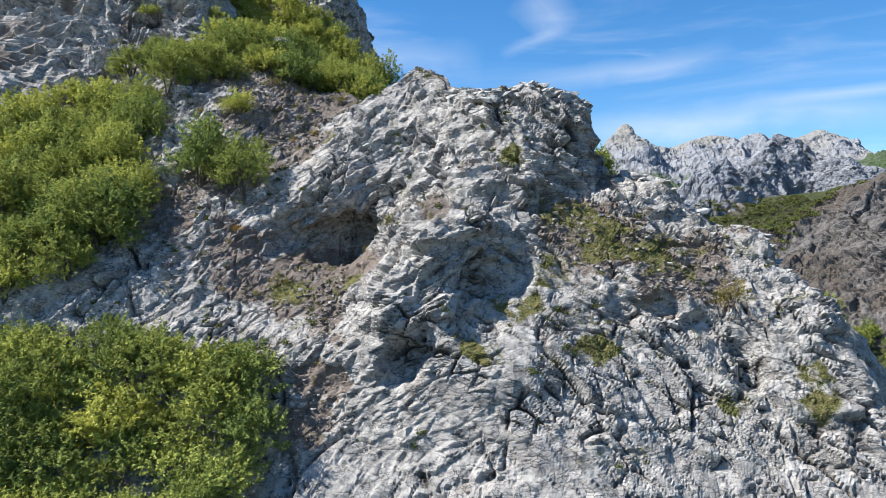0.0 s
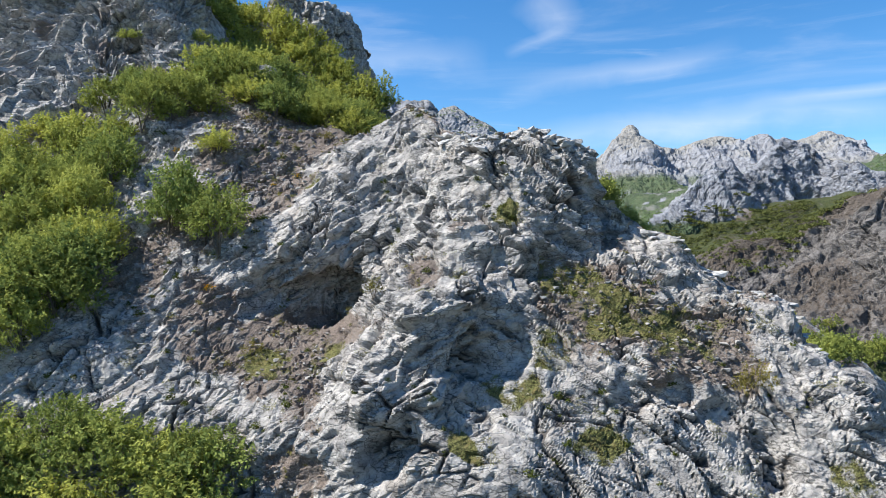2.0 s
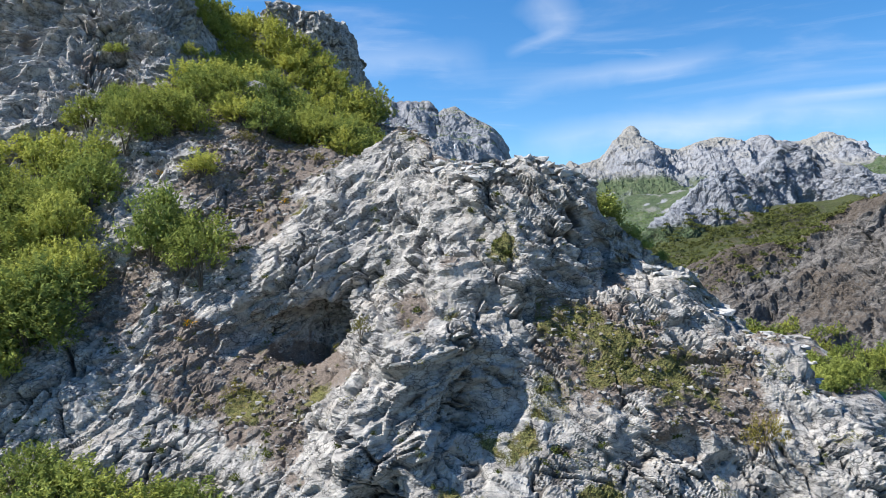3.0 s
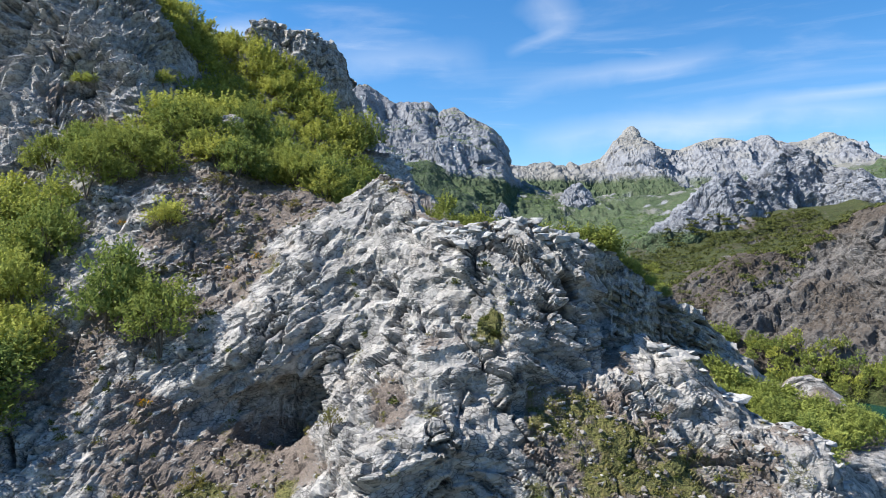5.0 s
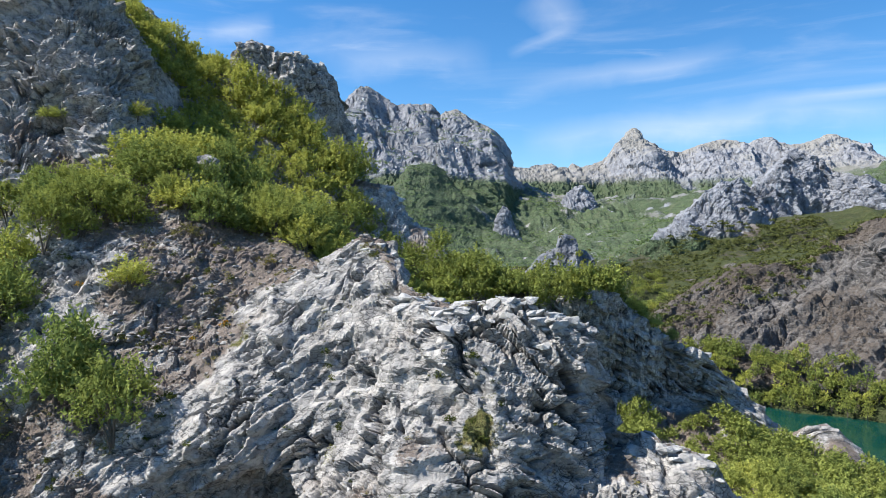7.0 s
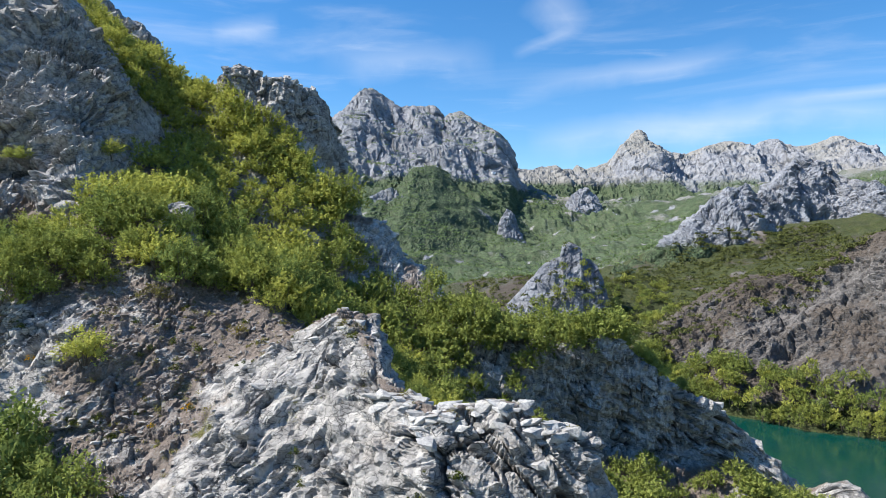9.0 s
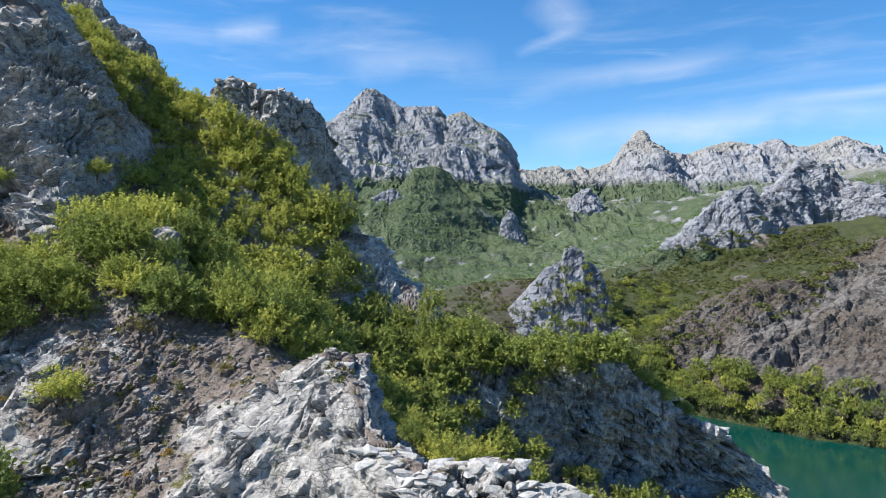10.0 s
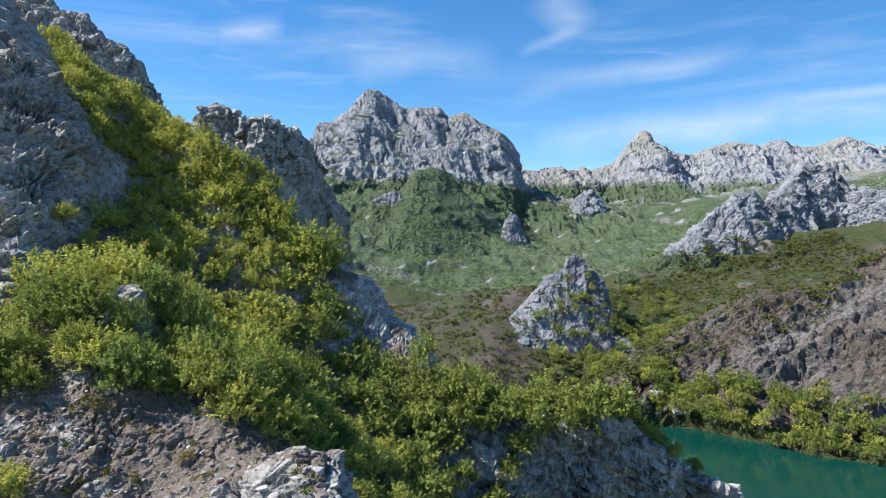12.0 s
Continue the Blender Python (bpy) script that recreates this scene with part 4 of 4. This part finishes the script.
BUSHES = [plant("bush", crown_mesh(10 + k, 4000, 46 + 4 * k, (1.0, 0.85, 1.15, 0.95, 1.05)[k], 0.052, (LEAF, LEAF_DARK, LEAF_DARK, LEAF, LEAF_DARK)[k]), stems_mesh(20 + k, 6, 1.0, 0.6, 0.035),
                "leafy yellow-green beech bush rooted among limestone", "bush", "bushes on the hillside") for k in range(5)]
BROWN = [plant("shrub", crown_mesh(40 + k, 1000, 24, 0.9, 0.055, LEAF_BROWN), stems_mesh(50 + k, 9, 1.1, 0.75, 0.022),
               "half-bare olive-brown shrub on the rocks", "shrub", "brown shrubs") for k in range(2)]
TREES = [plant("tree", crown_mesh(60 + k, 1100, 30, 1.1, 0.085, (LEAF, LEAF_DARK, LEAF_DARK)[k]), stems_mesh(70 + k, 3, 1.2, 0.4, 0.045),
               "bright green young tree on the lake shore", "tree", "trees along the shore") for k in range(3)]
used = set()


queue = []


def put(kinds, rng, x, y, z, size, tall=1.0, pick=None):
    """Stands one of the kinds, size metres across, at a place; the first use takes the built one itself."""
    k = rng.randrange(len(kinds)) if pick is None else pick
    ob = kinds[k]
    s = size / 2
    m = Matrix.LocRotScale((x, y, z), Euler((rng.uniform(-0.12, 0.12), rng.uniform(-0.12, 0.12), rng.uniform(0, 6.28))), None)
    scale = (s * rng.uniform(0.9, 1.1), s * rng.uniform(0.9, 1.1), s * tall * rng.uniform(0.9, 1.1))
    if ob in used:
        ob = copy_thing(ob, m)
    used.add(ob)
    ob.matrix_basis = m @ Matrix.Diagonal((*scale, 1))


def inside(poly, x, y):
    hit = False
    for (ax, ay), (bx, by) in zip(poly, poly[1:] + poly[:1]):
        if (ay > y) != (by > y) and x < (bx - ax) * (y - ay) / (by - ay) + ax:
            hit = not hit
    return hit


def scatter(kinds, poly, gap, sizes, seed, limit, holes=(), height=None, tall=1.0, sink=0.6):
    """Plants inside a plan polygon, no two nearer than gap metres."""
    rng = random.Random(seed)
    height = height or near_height
    xs, ys = [p[0] for p in poly], [p[1] for p in poly]
    done = []
    for _ in range(limit * 40):
        if len(done) >= limit:
            break
        x, y = rng.uniform(min(xs), max(xs)), rng.uniform(min(ys), max(ys))
        if not inside(poly, x, y) or any(inside(h, x, y) for h in holes):
            continue
        if any((x - a) ** 2 + (y - b) ** 2 < gap * gap for a, b in done):
            continue
        done.append((x, y))
        queue.append((x, y, height(x, y) - sink, rng.uniform(*sizes), tall * rng.uniform(0.85, 1.15)))


scatter(BUSHES, [(-44, 45), (-17, 46), (-14, 51), (-14, 56), (-19, 58), (-28, 59.5), (-44, 60)], 2.2, (3.8, 6.8), 1, 90)
scatter(BUSHES, [(-52, 62), (-34, 63.5), (-32, 67), (-32.5, 70), (-30.5, 73), (-33, 76), (-36, 79), (-36, 84), (-52, 86)], 2.5, (4.2, 7.8), 2, 80, tall=1.1)
scatter(BUSHES, [(-50, 84), (-41, 85), (-37, 87), (-31, 90), (-26, 93.5), (-22, 93.5), (-18, 93.5), (-12, 93), (-9, 93), (-7, 96), (-8, 103), (-20, 107), (-33, 102.5), (-37, 97), (-48, 91)], 2.4, (3.8, 7.0), 3, 130, tall=1.15,
        holes=[[(-26, 100), (-21.5, 100), (-21.5, 104), (-26, 104)]])
scatter(BUSHES, [(-33, 104), (-20, 106), (-8, 102), (-2, 93), (3, 90), (8, 88), (14, 86), (20, 88), (28, 92), (28, 106), (32, 119), (33, 124), (20, 126), (6, 126.5), (0, 127), (-6, 130), (-11, 133), (-16, 137), (-22, 142),
                 (-31, 143.5), (-34, 148), (-40, 150), (-39, 143), (-37.0, 132), (-36, 118)], 2.5, (2.8, 5.8), 4, 420,
        holes=[[(17, 113), (27, 113.5), (27, 118.5), (17, 117.5)], [(-10, 130), (-4, 129), (0, 133), (-3, 138), (-10, 137)]], tall=1.1)
scatter(BUSHES, [(-42, 128), (-37, 138), (-38, 150), (-44, 165), (-58, 205), (-92, 208), (-80, 165), (-56, 145), (-46, 132)], 2.7, (4.0, 6.0), 5, 220)
scatter(BUSHES, [(-32, 138.5), (-24, 137.5), (-18, 136.5), (-12, 132.5), (-10, 134.5), (-15, 138.5), (-22, 140.5), (-31, 141.5)], 2.0, (4.5, 6.5), 15, 40, tall=1.35, sink=0.3)
scatter(BUSHES, [(30, 78), (40, 84), (50, 100), (44, 108), (34, 100), (28, 86)], 3.0, (3.5, 5.5), 6, 24)
scatter(BUSHES, [(2, 119), (14, 119), (24, 120.5), (29, 121), (30, 125), (20, 127), (2, 127)], 2.2, (4.2, 6.2), 19, 34, tall=1.2)
scatter(BUSHES, [(18, 104), (30, 101), (41, 108), (41, 119), (28, 118), (18, 112)], 2.3, (2.2, 3.6), 7, 45)
scatter(BUSHES, [(41, 98), (50, 98), (58, 103), (59, 112), (53, 117.5), (50, 120), (42, 120)], 2.5, (3.6, 5.4), 17, 60)
rng_one = random.Random(8)
for x, y, size, tall, kind, pick in ((-26.6, 76, 8.4, 1.5, BUSHES, 1), (-20.6, 73, 6.6, 1.25, BUSHES, 2), (-24.6, 84, 5.0, 0.95, BUSHES, 0), (-33.5, 72.5, 6.5, 0.9, BUSHES, 3), (-24.5, 76.5, 4.5, 1.1, BUSHES, 4), (-22, 91, 3.6, 0.8, BROWN, 0),
                                     (22.8, 55.4, 3.2, 1.3, BROWN, 1), (-4.8, 63, 2.2, 1.2, BROWN, 0), (-15.5, 66, 2.2, 0.8, BROWN, 1), (-13, 87.5, 2.2, 0.8, BROWN, 0), (18.6, 70.5, 1.5, 1.0, BUSHES, 0), (21, 70.5, 1.6, 1.0, BUSHES, 2), (24, 69, 1.5, 0.9, BUSHES, 3),
                                     (31, 123, 3.4, 1.1, BUSHES, 0), (34, 123.5, 3.2, 1.1, BUSHES, 3), (37, 124, 3.0, 0.9, BUSHES, 1), (22, 121.5, 4.5, 1.3, BUSHES, 0), (-45, 107.5, 3.5, 0.8, BUSHES, 0), (-37, 113.5, 3.6, 0.8, BUSHES, 3), (-46, 100, 3.0, 0.6, BROWN, 1)):
    put(kind, rng_one, x, y, near_height(x, y) - 0.14 * size, size, tall, pick)

# the nearest bushes are things of their own, those behind them one thicket
queue.sort(key=lambda b: (b[0] - 8) ** 2 + (b[1] - 36) ** 2)
rng_put = random.Random(77)
for x, y, z, size, tall in queue[:285]:
    put(BUSHES, rng_put, x, y, z, size, tall)


def thicket(bushes, mat, label, seed):
    at, out, ln = [], [], []
    models = [crown_points(seed + k, 1400, 44, 1.0, 7) for k in range(4)]
    for k, (x, y, z, size, tall) in enumerate(bushes):
        rng, a, o = models[k % 4]
        c, sn = math.cos(k * 1.7), math.sin(k * 1.7)
        turn = np.array(((c, -sn, 0), (sn, c, 0), (0, 0, 1)))
        at.append((a @ turn.T) * np.array((size / 2, size / 2, size / 2 * tall)) + np.array((x, y, z)))
        out.append(o @ turn.T)
        ln.append(np.full((len(a), 1), 0.078 * size / 2))
    at, out, ln = np.concatenate(at), np.concatenate(out), np.concatenate(ln)
    me = quads_mesh("thicket", leaf_quads(np.random.default_rng(seed), at, out, ln, ln * 0.5), mat)
    tagged(new("thicket", me), label, "thicket", kind="stuff")


rest = queue[285:]
thicket([b for b in rest if b[0] < -12], LEAF, "dense yellow-green thicket of beech bushes up the slope", 90)
thicket([b for b in rest if b[0] >= -12], LEAF_DARK, "dense mid-green thicket of bushes below the grey spur", 95)

mid_objects = [o for o in scene.objects if o.type == "MESH" and o.name.split(".")[0] in ("valley_ground", "slope", "ridge", "rocky_hill")]
mid_height = raster(mid_objects, -200, 300, 560, 800, 4.0)


def shore_trees():
    rng = random.Random(31)
    for k in range(215):
        t = rng.random()
        x = 104 + t * 92
        y = 388 - 98 * t + rng.uniform(-3, 30)
        z = mid_height(x, y)
        if z > -51.5:
            put(TREES, rng, x, y, z - 0.5, rng.uniform(5, 9.5), rng.uniform(0.9, 1.3))
    for k in range(165):
        x, y = (rng.uniform(58, 106), rng.uniform(430, 500)) if k < 45 else (rng.uniform(72, 140), rng.uniform(468, 505)) if k < 100 else (rng.uniform(105, 165), rng.uniform(480, 575))
        z = mid_height(x, y)
        if z > -51.5:
            put(TREES, rng, x, y, z - 0.5, rng.uniform(5, 10), rng.uniform(0.8, 1.1))


shore_trees()


def scrub(name, label, box, count, leaves, sizes, seed, height, mat, low=-51.0, density=0.004, reach=4.0, steep=1.4):
    """Low shrubs too many to count, as one mesh of leaf clumps."""
    rng = np.random.default_rng(seed)
    xs, ys = rng.uniform(box[0], box[2], count * 3), rng.uniform(box[1], box[3], count * 3)
    wish = fbm(np.stack([xs * density * 3, ys * density * 3, xs * 0], -1), 4, seed)
    order = np.argsort(-(wish + rng.normal(0, 0.34, len(xs))))[:count]
    at, out, ln = [], [], []
    for i in order:
        z = height(xs[i], ys[i])
        if z < low or abs(height(xs[i] + reach, ys[i]) - z) > steep * reach or abs(height(xs[i], ys[i] + reach) - z) > steep * reach:
            continue
        s = rng.uniform(*sizes)
        d = rng.normal(0, 1, (leaves, 3))
        d[:, 2] = np.abs(d[:, 2])
        d /= np.linalg.norm(d, axis=1, keepdims=True)
        at.append(np.array((xs[i], ys[i], z - 0.1 * s)) + d * s * rng.uniform(0.5, 1.0, (leaves, 1)) * np.array((1, 1, 0.9)))
        out.append(d)
        ln.append(np.full((leaves, 1), s * 0.28))
    at, out, ln = np.concatenate(at), np.concatenate(out), np.concatenate(ln)
    return tagged(new(name, quads_mesh(name, leaf_quads(rng, at, out, ln, ln * 0.6), mat)), label, "scrub", kind="stuff")


scrub("scrub", "dark green scrub scattered over the slopes round the lake", (-60, 400, 330, 655), 12000, 22, (0.8, 3.0), 5, mid_height, LEAF_SCRUB)
far_height = raster([o for o in scene.objects if o.type == "MESH" and o.name.split(".")[0] in ("valley_ground", "mountain", "foothill")], -700, 700, 1300, 2300, 14.0)
scrub("scrub", "distant green woods and scrub on the mountain slopes", (-420, 760, 900, 2250), 26000, 8, (2.0, 5.0), 6, far_height, LEAF_FAR, density=0.0015, reach=14.0, steep=0.6)


# ---- loose rock, blocks and tufts ----
def block_mesh(seed, shape, mat):
    """An angular block: the hull of scattered points, a little bevelled by weather."""
    rng = random.Random(seed)
    bm = bmesh.new()
    for _ in range(15):
        d = Vector((rng.gauss(0, 1), rng.gauss(0, 1), rng.gauss(0, 1)))
        m = max(abs(d.x), abs(d.y), abs(d.z))
        d = d / m * rng.uniform(0.8, 1.0)
        bm.verts.new((d.x * shape[0], d.y * shape[1], d.z * shape[2]))
    hull = bmesh.ops.convex_hull(bm, input=bm.verts)
    bmesh.ops.delete(bm, geom=[g for g in hull["geom_interior"] if isinstance(g, bmesh.types.BMVert)], context="VERTS")
    me = bpy.data.meshes.new("block")
    bm.to_mesh(me)
    bm.free()
    me.materials.append(mat)
    return me


def block_material(name, k):
    m, n, l = material(name)
    out = n.new("ShaderNodeOutputMaterial")
    bs = nd(n, "ShaderNodeBsdfPrincipled", Roughness=0.9)
    bs.inputs["Specular IOR Level"].default_value = 0.25
    info = n.new("ShaderNodeObjectInfo")
    geo = n.new("ShaderNodeNewGeometry")
    pos = geo.outputs["Position"]
    col = mixc(n, l, ramp(n, l, noise_tex(n, l, pos, 1.6, 6, 0.65, 0.5), 0.35, 0.68), (0.54, 0.53, 0.51), (0.25, 0.255, 0.265))
    col = mixc(n, l, ramp(n, l, info.outputs["Random"], 0.0, 1.0, 0.5), col, (0.36, 0.34, 0.31))
    col = mixc(n, l, mixc(n, l, k, geo.outputs["Random Per Island"], (1.0, 1.0, 1.0)), (0.11, 0.088, 0.075), col)
    fine = noise_tex(n, l, pos, 7.0, 5, 0.7)
    col = mixc(n, l, ramp(n, l, fine, 0.52, 0.72, 0.6), col, (0.11, 0.11, 0.11))
    l.new(col, bs.inputs["Base Color"])
    bp = nd(n, "ShaderNodeBump", Strength=1.0, Distance=0.12)
    l.new(fine, bp.inputs["Height"])
    l.new(bp.outputs[0], bs.inputs["Normal"])
    l.new(bs.outputs[0], out.inputs[0])
    return m


BLOCK = block_material("limestone_block", 1.0)
STONE = block_material("scree_stone", 0.0)
block_meshes = [block_mesh(200 + k, ((1, 0.8, 0.5), (1, 0.7, 0.35), (0.8, 0.8, 0.7), (1.2, 0.8, 0.45), (1, 0.9, 0.6), (1.3, 0.7, 0.4))[k], BLOCK) for k in range(6)]


def crest_blocks():
    """Slabs and blocks stacked along the tops of the crag and its spurs, as pieces of the hillside."""
    rng = random.Random(12)
    lines = [((1.2, 72.5), (4.4, 69.2), (8.5, 70), (10.8, 68.7), (13.0, 69.2)), ((-8.5, 78.5), (-6, 79.5), (-3.6, 81), (-1, 80), (0.4, 77)), ((17.8, 67), (21, 66.4), (24.5, 64.5), (27.5, 62.5), (29, 58)),
             ((20, 122), (26, 122.6), (31, 123.2), (37, 124), (44, 125)), ((-9.5, 136), (-6, 136), (-3, 136.5), (2, 136))]
    for line, count, size in zip(lines, (110, 16, 60, 34, 22), (0.62, 0.45, 0.48, 0.8, 0.7)):
        for _ in range(count):
            k = rng.randrange(len(line) - 1)
            t = rng.random()
            x = line[k][0] * (1 - t) + line[k + 1][0] * t + rng.gauss(0, 0.5)
            y = line[k][1] * (1 - t) + line[k + 1][1] * t + rng.gauss(0, 0.8)
            ob = new("block", rng.choice(block_meshes))
            s = size * rng.uniform(0.5, 1.3)
            ob.parent = hillside
            ob.matrix_basis = Matrix.LocRotScale((x, y, near_height(x, y) - 0.38 * s), Euler((rng.uniform(-0.3, 0.3), rng.uniform(-0.3, 0.3), rng.gauss(0.2, 0.5))), (s * rng.uniform(0.8, 1.3), s, s * rng.uniform(0.6, 1.1)))


crest_blocks()


def crag_blocks():
    """Broken blocks standing along the crag's jagged top and down its face, as pieces of it."""
    rng = random.Random(33)
    co = np.empty(len(crag.data.vertices) * 3, np.float32)
    crag.data.vertices.foreach_get("co", co)
    co = co.reshape(-1, 3)
    for _ in range(34):
        x = rng.uniform(-38, -17.5)
        band = co[np.abs(co[:, 0] - x) < 0.35]
        if not len(band):
            continue
        top = band[band[:, 2].argmax()]
        s = rng.uniform(0.35, 0.95)
        ob = new("block", rng.choice(block_meshes))
        ob.parent = crag
        ob.matrix_basis = Matrix.LocRotScale((float(top[0]), float(top[1]) - rng.uniform(-0.2, 0.6), float(top[2]) - 0.35 * s), Euler((rng.uniform(-0.3, 0.3), rng.uniform(-0.3, 0.3), rng.uniform(0, 6.28))), (s, s, s * rng.uniform(0.9, 1.6)))


crag_blocks()


def scree():
    """Loose stones lying on the soil, one joined mesh."""
    rng = np.random.default_rng(4)
    p, ok = spots["at"], (spots["soil"] > 0.42) & (spots["at"][:, 1] < 100) & (spots["up"][:, 2] > 0.3) & (spots["at"][:, 0] > -40) & (spots["at"][:, 0] < 34)
    where = rng.choice(np.flatnonzero(ok), 6000, replace=False)
    verts, faces, base = [], [], 0
    for n_i, i in enumerate(where):
        me = block_meshes[n_i % 6]
        co = np.array([v.co[:] for v in me.vertices])
        a = rng.uniform(0, 6.28)
        s = 0.06 + 0.26 * rng.random() ** 3
        turn = np.array(((math.cos(a), -math.sin(a), 0), (math.sin(a), math.cos(a), 0), (0, 0, 1)))
        verts.append((co * s) @ turn.T + p[i] + spots["up"][i] * 0.2 * s)
        faces += [tuple(v + base for v in f.vertices) for f in me.polygons]
        base += len(co)
    me = bpy.data.meshes.new("scree")
    me.from_pydata(np.concatenate(verts).tolist(), [], faces)
    me.materials.append(STONE)
    tagged(new("scree", me), "loose grey stones strewn over brown soil", "scree", kind="stuff")


scree()


def tufts(name, label, mat, pick, count, size, blades, seed, flat=0.3):
    """Small clumps of blades or leaves growing on the hillside, one joined mesh."""
    rng = np.random.default_rng(seed)
    where = rng.choice(np.flatnonzero(pick), count, replace=False)
    s = size[0] + (size[1] - size[0]) * rng.random(count) ** 2
    d = rng.normal(0, 1, (count, blades, 3))
    d[..., 2] = np.abs(d[..., 2]) + flat
    d /= np.linalg.norm(d, axis=-1, keepdims=True)
    at = spots["at"][where][:, None] + d * s[:, None, None] * rng.uniform(0.3, 1.0, (count, blades, 1))
    ln = np.repeat(s * 0.22, blades)[:, None]
    me = quads_mesh(name, leaf_quads(rng, at.reshape(-1, 3), d.reshape(-1, 3), ln, ln * 0.4), mat)
    tagged(new(name, me), label, "plants", kind="stuff")


GRASS = leaf_material("hill_grass", (0.31, 0.30, 0.115), (0.17, 0.18, 0.062), 0.25)
at_, up_ = spots["at"], spots["up"]
in_view = (at_[:, 0] > -45) & (at_[:, 0] < 36) & (at_[:, 1] < 98) & (at_[:, 2] > -20)
tufts("grass_tuft", "yellowish grass tufts on ledges and in gullies", GRASS, in_view & (spots["grass"] > 0.33), 10500, (0.07, 0.26), 12, 1, 0.8)
tufts("low_shrub", "small dark green shrubs in rock joints", LEAF_LOW, in_view & (up_[:, 2] > 0.35) & (fbm(at_ * 0.35, 3, 140) > 0.16), 520, (0.12, 0.6), 70, 2, 0.2)
tufts("dry_shrub", "dry brown heather among the rocks", LEAF_BROWN, in_view & (spots["soil"] > 0.4), 420, (0.2, 0.6), 36, 3, 0.3)


def gorse(x, y, size, seed):
    """A small shrub in yellow flower."""
    rng, a, o = crown_points(seed, 420, 14, 0.8)
    root = new("gorse")
    leaf = new("foliage", quads_mesh("foliage", leaf_quads(rng, a, o, 0.10, 0.04), LEAF_BROWN))
    rng, a, o = crown_points(seed + 1, 260, 12, 0.85)
    flower = new("blossom", quads_mesh("blossom", leaf_quads(rng, a * 1.03, o, 0.09, 0.06), YELLOW))
    leaf.parent = flower.parent = root
    root.matrix_basis = Matrix.LocRotScale((x, y, near_height(x, y) - 0.1), None, (size / 2, size / 2, size / 2))
    tagged(root, "small gorse bush in yellow flower on the rock", "gorse", "gorse bushes")


YELLOW = leaf_material("yellow_blossom", (0.72, 0.42, 0.02), (0.55, 0.30, 0.02), 0.2)
for k, (x, y, size) in enumerate(((-14.8, 81, 1.0), (-20.5, 69.5, 1.1), (-17.0, 79.5, 0.7), (-29, 84, 0.8))):
    gorse(x, y, size, 300 + 2 * k)


def shore_boulders():
    """Pale boulders at the foot of the slope, pieces of it."""
    rng = random.Random(55)
    for k in range(26):
        x, y = rng.uniform(104, 128), rng.uniform(374, 392)
        s = rng.uniform(0.9, 2.4)
        if mid_height(x, y) < -50:
            continue
        ob = new("boulder", rng.choice(block_meshes))
        ob.parent = rock_slope
        ob.matrix_basis = Matrix.LocRotScale((x, y, mid_height(x, y) - 0.2 * s), Euler((rng.uniform(-0.5, 0.5), rng.uniform(-0.5, 0.5), rng.uniform(0, 6.28))), (s, s, s))


shore_boulders()


def snow_material():
    m, n, l = material("old_snow")
    out = n.new("ShaderNodeOutputMaterial")
    bs = nd(n, "ShaderNodeBsdfPrincipled", Roughness=0.7)
    geo = n.new("ShaderNodeNewGeometry")
    l.new(mixc(n, l, noise_tex(n, l, geo.outputs["Position"], 0.3, 4), (0.62, 0.63, 0.66), (0.82, 0.83, 0.85)), bs.inputs["Base Color"])
    l.new(bs.outputs[0], out.inputs[0])
    return m


SNOW = snow_material()


def snow_patch(at, normal, wide, tall, seed):
    """A thin, ragged cushion of old snow lying on the rock face."""
    rng = random.Random(seed)
    bm = bmesh.new()
    rim = []
    for k in range(18):
        a = k * math.pi / 9
        r = rng.uniform(0.65, 1.1)
        rim.append(bm.verts.new((wide * r * math.cos(a), tall * r * math.sin(a), -2.0)))
    inner = [bm.verts.new((v.co.x * 0.75, v.co.y * 0.75, rng.uniform(1.2, 2.2))) for v in rim]
    for k in range(18):
        bm.faces.new((rim[k], rim[(k + 1) % 18], inner[(k + 1) % 18], inner[k]))
    bm.faces.new(inner)
    me = bpy.data.meshes.new("snow_patch")
    bm.to_mesh(me)
    bm.free()
    me.materials.append(SNOW)
    ob = new("snow_patch", me)
    turn = Vector(normal).to_track_quat("Z", "Y").to_matrix().to_4x4()
    ob.matrix_basis = Matrix.Translation(at) @ turn
    tagged(ob, "small ragged patch of old white snow on the mountain", "snow", "snow patches")


for k, (at, normal, wide, tall) in enumerate((((22, 2018, 297), (0.5, -0.8, 0.3), 3.5, 13), ((116, 2010, 242), (0.4, -0.85, 0.3), 8, 5), ((-222, 2155, 423), (0.3, -0.85, 0.4), 8, 5),
                                              ((-263, 2168, 476), (0.15, -0.9, 0.4), 4, 9), ((-187, 2192, 412), (-0.2, -0.9, 0.3), 7, 3.5))):
    snow_patch(at, normal, wide, tall, 400 + k)
